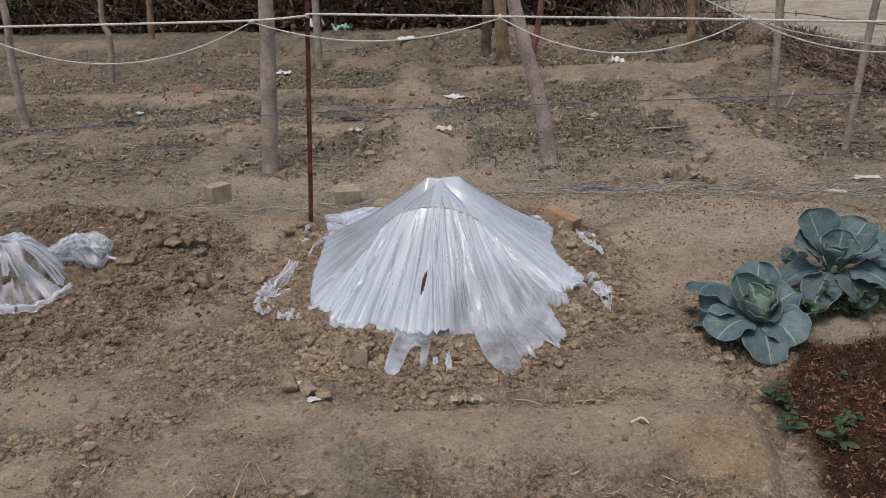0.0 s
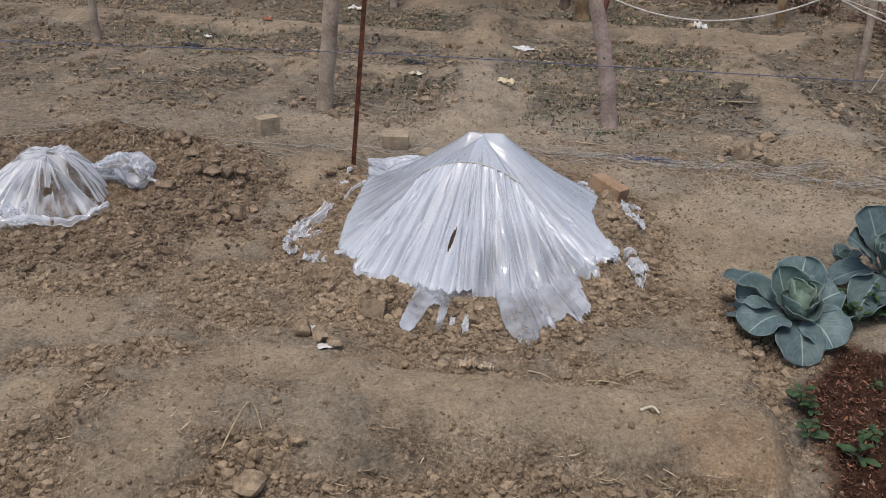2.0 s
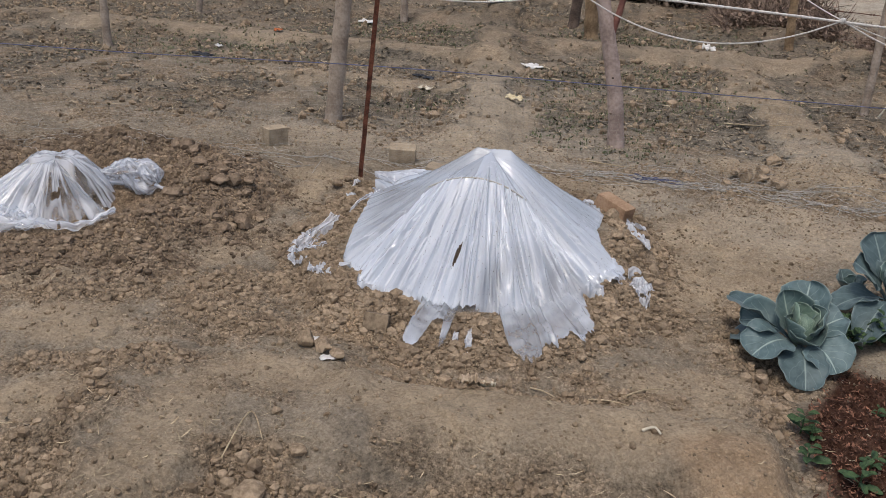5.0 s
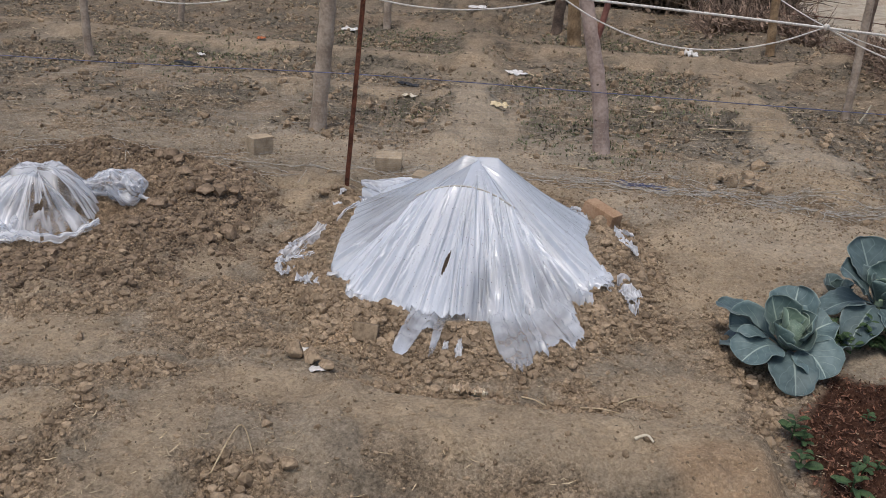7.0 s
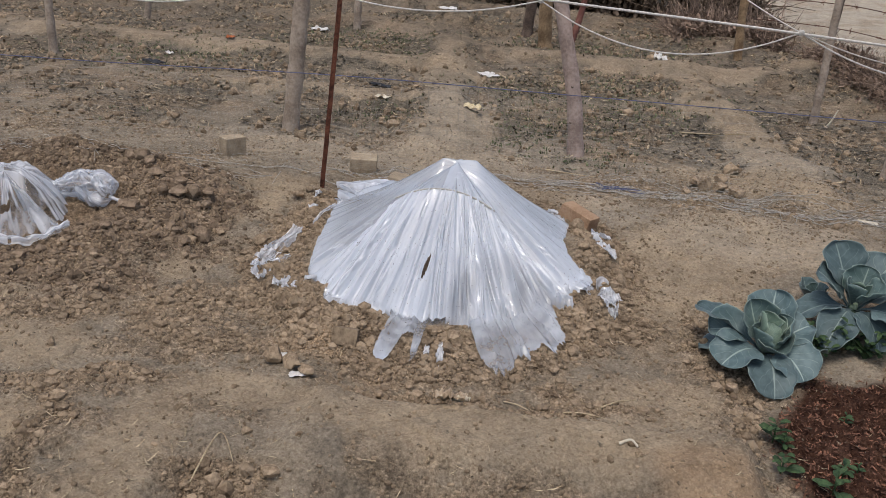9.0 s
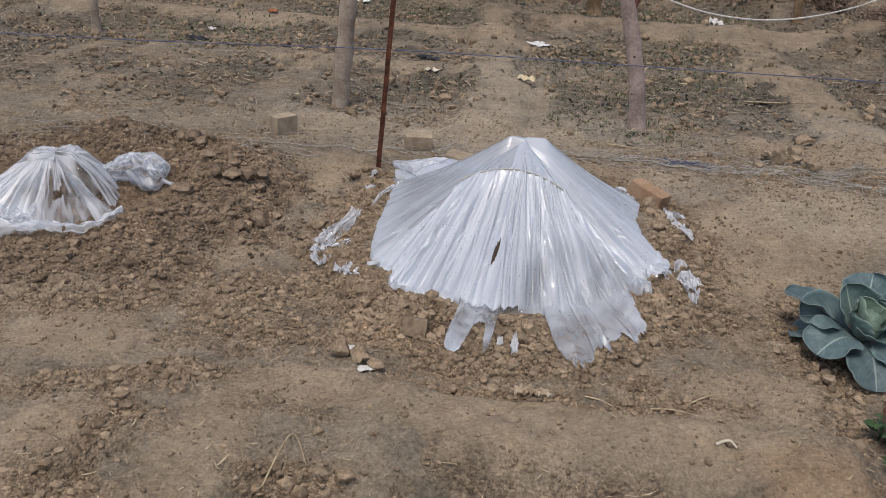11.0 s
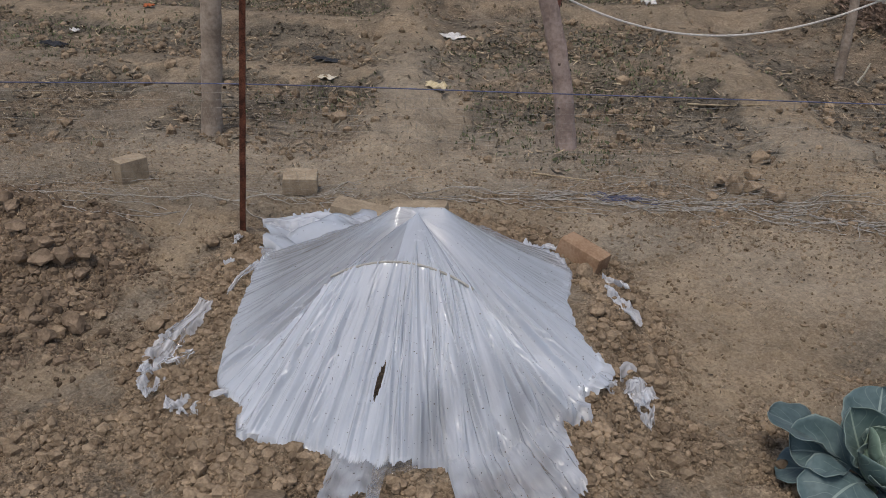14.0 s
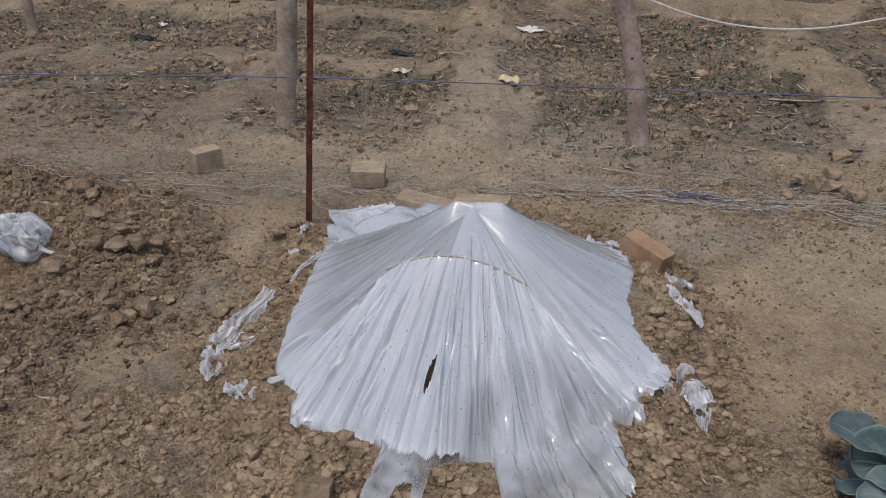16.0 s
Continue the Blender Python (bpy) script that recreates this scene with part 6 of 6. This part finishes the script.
# ---------- the net line on the ground ----------
def net_line():
    rng = np.random.RandomState(6)
    def mid(x):
        return np.interp(x, [-4, -2.4, -1.2, -0.5, 0.2, 0.55, 1.3, 2.15, 3.5], [3.32, 3.36, 3.40, 3.62, 3.72, 3.74, 3.72, 3.62, 3.45])
    heap = Heap()
    for k in range(9):
        x0 = rng.uniform(-2.9, 1.6)
        x1 = min(x0 + rng.uniform(0.6, 1.8), 2.5)
        xs = np.linspace(x0, x1, 40)
        off = rng.normal(0, 0.05) + 0.07 * fbm(xs * 2.4 + k * 7, xs * 0 + k, 3, 17)
        pts = [(x, mid(x) + o, gz_fast(x, mid(x) + o) + 0.004 + 0.004 * rng.rand()) for x, o in zip(xs, off)]
        v, f = tube(pts, 0.0018, 5, cap=False)
        heap.add(v, f)
    for k in range(230):
        x0 = rng.uniform(0.3, 2.3) if k < 150 else rng.uniform(-2.8, 0.4)
        y0 = mid(x0) + rng.normal(0, 0.09)
        a, length = rng.normal(0, 0.7), rng.uniform(0.08, 0.35)
        pts = []
        for q in np.linspace(0, 1, 10):
            x, y = x0 + q * length * math.cos(a), y0 + q * length * math.sin(a) * 0.5 + 0.012 * math.sin(q * 7 + k)
            pts.append((x, y, gz_fast(x, y) + 0.004 + 0.010 * rng.rand()))
        v, f = tube(pts, 0.0015, 4, cap=False)
        heap.add(v, f)
    heap.done("net_threads", THREAD, "tangled white threads of an old net lying along the ground", "net")
    dark = Heap()
    for k in range(9):
        x0, y0 = 0.60 + rng.normal(0, 0.07), 3.735 + rng.normal(0, 0.02)
        pts = [(x0 + q * 0.16, y0 + 0.02 * math.sin(q * 5 + k), gz_fast(x0 + q * 0.16, y0) + 0.004 + 0.012 * rng.rand()) for q in np.linspace(0, 1, 8)]
        v, f = tube(pts, 0.0018, 4, cap=False)
        dark.add(v, f)
    dark.done("net_bundle", TWINE, "dark knotted bundle of netting on the ground", "net")


net_line()


def hanging_net():
    """The fine net between the twine and the ground: sagging level threads and crooked upright ones."""
    def twine(x):
        return np.interp(x, [-3.6, -1.9, -0.69, 0.3, 1.5, 3.0], [3.0, 3.08, 3.15, 3.26, 3.40, 3.56]), np.interp(x, [-3.6, -1.9, -0.69, 0.3, 1.5, 3.0], [0.44, 0.508, 0.575, 0.594, 0.613, 0.637])

    def place(x, q):
        y1, z1 = twine(x)
        y0 = np.interp(x, [-4, -2.4, -1.2, -0.5, 0.2, 0.55, 1.3, 2.15, 3.5], [3.32, 3.36, 3.40, 3.62, 3.72, 3.74, 3.72, 3.62, 3.45])
        z0 = HEIGHTS.pick(HEIGHTS.z, x, y0) + 0.004
        belly = 0.07 * np.sin(math.pi * q) * (1 + fbm(x * 1.3, q * 2, 2, 44))
        y = y0 + (y1 - y0) * q
        z = np.maximum(z0 + (z1 - z0) * q - belly, HEIGHTS.pick(HEIGHTS.z, x, y) + 0.003)
        return np.stack([x, y, z], -1)

    heap = Heap()
    ring = np.array([(0.0, 0.5), (0.43, -0.25), (-0.43, -0.25)]) * 0.0006
    for k in range(1, 22):
        xs = np.linspace(-3.5, 2.9, 200)
        q = np.clip(k / 22 + 0.018 * fbm(xs * 3.0, xs * 0 + k, 3, 45), 0, 1)
        p = place(xs, q)
        v = (p[:, None, :] + np.stack([np.zeros(3), ring[:, 0], ring[:, 1]], -1)[None]).reshape(-1, 3)
        heap.add(v, grid_faces(200, 3, True))
    for k in range(200):
        q = np.linspace(0, 1, 16)
        xs = -3.5 + 6.4 * k / 199 + 0.02 * fbm(q * 3, q * 0 + k * 0.3, 3, 46)
        p = place(xs, q)
        v = (p[:, None, :] + np.stack([ring[:, 0], ring[:, 1], np.zeros(3)], -1)[None]).reshape(-1, 3)
        heap.add(v, grid_faces(16, 3, True))
    heap.done("garden_net", THREAD, "fine pale garden net hanging from the blue twine", "net")


hanging_net()


# ---------- litter things ----------
def crumple(name, x, y, size, mat, label, category, seed, flat=0.45, lift=0.3):
    """A crumpled sheet: a folded, ragged patch standing a little off the ground."""
    rng = np.random.RandomState(seed)
    n = 11
    u, w = np.meshgrid(np.linspace(-1, 1, n), np.linspace(-1, 1, n), indexing="ij")
    rag = 1 + 0.35 * fbm(np.arctan2(w, u) * 2 + seed, u * 0 + seed, 3, seed)
    px, py = u * rag * size[0], w * rag * size[1]
    pz = (0.2 + np.abs(fbm(u * 1.6 + seed, w * 1.6, 3, seed + 3))) * size[2] + 0.3 * size[2] * np.abs(np.sin(u * 3 + w * 2 + seed))
    top = np.stack([px, py, pz + 0.003], -1).reshape(-1, 3)
    ob = mesh_object(name, top, grid_faces(n, n), mat, None, True)
    mod = ob.modifiers.new("thick", "SOLIDIFY")
    mod.thickness = 0.002
    ob.location = (x, y, gz_fast(x, y))
    ob.rotation_euler = (0, 0, rng.uniform(-0.5, 0.5))
    return tagged(ob, label, category)


tagged(scrap("husk", [(0.125, 1.585), (0.165, 1.605), (0.215, 1.600)], [0.026, 0.040, 0.024], None, "", 41, HUSK, 0.030, 0.0, None, 0.010, 0.0), "crumpled dry brown husk lying on the soil", "husk")
tagged(scrap("husk", [(0.175, 1.63), (0.20, 1.60), (0.225, 1.575)], [0.008, 0.014, 0.006], None, "", 42, PAPER, 0.020, 0.0, None, 0.004, 0.0), "pale torn strip of dry husk on the soil", "husk")
crumple("paper", -0.325, 1.672, (0.026, 0.015, 0.009), WHITEBAG, "small torn white scrap on the soil", "scrap", 4)
crumple("paper", -0.41, 1.775, (0.022, 0.012, 0.008), WHITEBAG, "small grey-white scrap on the soil", "scrap", 14)
crumple("dead_leaf", -0.27, 5.12, (0.060, 0.045, 0.045), YELLOW, "curled yellow dead leaf on the path", "leaf", 5)
crumple("plastic_scrap", -0.35, 6.62, (0.075, 0.09, 0.03), WHITEBAG, "torn white plastic scrap in the bed", "scrap", 6)
crumple("plastic_scrap", -1.07, 5.80, (0.085, 0.035, 0.022), BLACKBAG, "flat black plastic scrap on the soil", "scrap", 7)
crumple("plastic_scrap", 1.14, 8.0, (0.05, 0.06, 0.08), WHITEBAG, "small upright white scrap on the bund", "scrap", 8)
crumple("plastic_bag", -2.55, 12.2, (0.14, 0.10, 0.16), GREENBAG, "mint-green plastic bag near the thicket", "bag", 9)
crumple("plastic_scrap", -2.75, 6.95, (0.035, 0.03, 0.03), ORANGE, "small orange scrap in the bed", "scrap", 10)
crumple("plastic_scrap", -3.05, 6.35, (0.03, 0.025, 0.025), WHITEBAG, "small white scrap in the bed", "scrap", 11)
crumple("plastic_scrap", -3.0, 5.95, (0.09, 0.05, 0.04), BLACKBAG, "black plastic scrap in the bed", "scrap", 12)
crumple("plastic_scrap", -1.12, 9.1, (0.10, 0.08, 0.03), WHITEBAG, "white scrap on the far bund", "scrap", 13)
crumple("plastic_scrap", -0.80, 8.1, (0.08, 0.05, 0.03), WHITEBAG, "white scrap on the far path", "scrap", 15)
crumple("plastic_scrap", -0.92, 5.25, (0.05, 0.03, 0.02), PAPER, "pale scrap of paper by the weeds", "scrap", 16)
crumple("plastic_scrap", -2.35, 8.35, (0.09, 0.05, 0.05), WHITEBAG, "pale plastic scrap in the bed", "scrap", 17)
crumple("dead_leaf", 2.06, 3.78, (0.07, 0.025, 0.012), PAPER, "long pale dead leaf by the net line", "leaf", 18)
crumple("dead_leaf", 1.86, 3.62, (0.05, 0.02, 0.012), PAPER, "pale dead leaf by the net line", "leaf", 19)


# ---------- thicket, brush, barbed wire ----------
def tangle(name, mat, label, count, where, height, length, seed, r=0.006, leaves=0, leaf=0.05, upright=1.0):
    rng = np.random.RandomState(seed)
    heap = Heap()
    for k in range(count):
        x, y = where(rng)
        z = gz_fast(x, y)
        h = z + abs(rng.normal(0, height * 0.55)) * 0.9
        d = rng.normal(size=3) * (1, 0.6, 0.9)
        d = d / np.linalg.norm(d) * length * rng.uniform(0.4, 1.4)
        a = np.array((x, y, max(h, z)))
        d[2] *= upright
        b = a + d + (0, 0, abs(d[2]))
        m = (a + b) / 2 + rng.normal(0, 0.06 * length, 3)
        rr = r * rng.uniform(0.5, 1.5)
        s, t = np.array((rr, 0, rr * 0.5)), np.array((0, rr, -rr * 0.6))
        v = []
        for p, q in ((a, 1.0), (m, 0.8), (b, 0.3)):
            v += [p + s * q, p + t * q, p - (s + t) * q]
        heap.add(v, grid_faces(3, 3, True))
    for k in range(leaves):
        x, y = where(rng)
        s = leaf * rng.uniform(0.5, 1.6)
        v, f = flake(rng, s, s * 0.5, 0.25)
        heap.add(turned(v, rng, 1.5) + (x, y, gz_fast(x, y) + abs(rng.normal(0, height * 0.5))), f)
    return heap.done(name, mat, label, "brush", smooth=False)


def along_thicket(rng):
    x = rng.uniform(-10.5, 2.6)
    return x, 12.5 - 0.27 * (x + 2) + abs(rng.normal(0, 0.8))


def along_bank(rng):
    q = rng.rand()
    return 2.35 + 0.75 * q + abs(rng.normal(0, 0.3)), 7.7 - 2.4 * q + rng.normal(0, 0.2)


def along_corner(rng):
    return rng.uniform(1.3, 2.5), rng.uniform(8.9, 10.4) + rng.normal(0, 0.1)


tangle("thicket", THICKET, "dark dense thicket of dead twigs and leaves behind the field", 6500, along_thicket, 1.3, 0.7, 51, 0.012, 30000, 0.085)
tangle("dry_brush", BRUSH, "brown dry brush heaped on the bank", 4200, along_bank, 0.09, 0.22, 52, 0.0034, 6000, 0.04, 0.35)
tangle("dry_brush", BRUSH, "brown dry brush in the field's corner", 2200, along_corner, 0.2, 0.3, 53, 0.0045, 3000, 0.05, 0.6)
for i, x in enumerate((-9.2, -7.6, -6.4, -4.4, -1.1, 0.6, 2.2)):
    post("tree_trunk", [(x, 13.2 - 0.27 * (x + 2), 0), (x + 0.05, 13.2 - 0.27 * (x + 2), 0.8), (x - 0.06 + 0.04 * i, 13.2 - 0.27 * (x + 2), 2.4)], 0.09, 0.06, BARK_DARK, "dark trunk inside the thicket", "tree", 70 + i)
for i, (x, y, w, h) in enumerate(((1.45, 11.9, 0.14, 0.32), (-3.1, 12.75, 0.16, 0.22), (-0.75, 12.4, 0.10, 0.16))):
    crumple("plastic_bag", x, y, (w, 0.1, h), WHITEBAG, "dirty white plastic bag caught before the thicket", "bag", 80 + i)


def barbed(points, seed):
    rng = np.random.RandomState(seed)
    line = spline(points, 70)
    base = line[0].copy()
    v, f = tube((line - base).tolist(), 0.004, 5, 0.1, seed)
    ob = mesh_object("barbed_wire", v, f, RUST, None, True)
    ob.location = base
    for k in range(4, 68, 5):
        heap = Heap()
        for _ in range(3):
            d = rng.normal(size=3)
            d = d / np.linalg.norm(d) * 0.028
            p = line[k] - base
            bv, bf = tube([tuple(p - d), tuple(p + d)], 0.0028, 4, cap=False)
            heap.add(bv, bf)
        heap.done("barb", RUST, "", "", "", True, ob)
    return tagged(ob, "rusty barbed wire strung along the track", "barbed wire", "barbed wires")


for i, z in enumerate((0.95, 0.72, 0.50)):
    barbed([(2.0, 9.6, z - 0.1), (2.75, 8.3, z + 0.02), (3.4, 7.25, z), (4.6, 6.2, z - 0.03), (6.0, 5.2, z)], 90 + i)
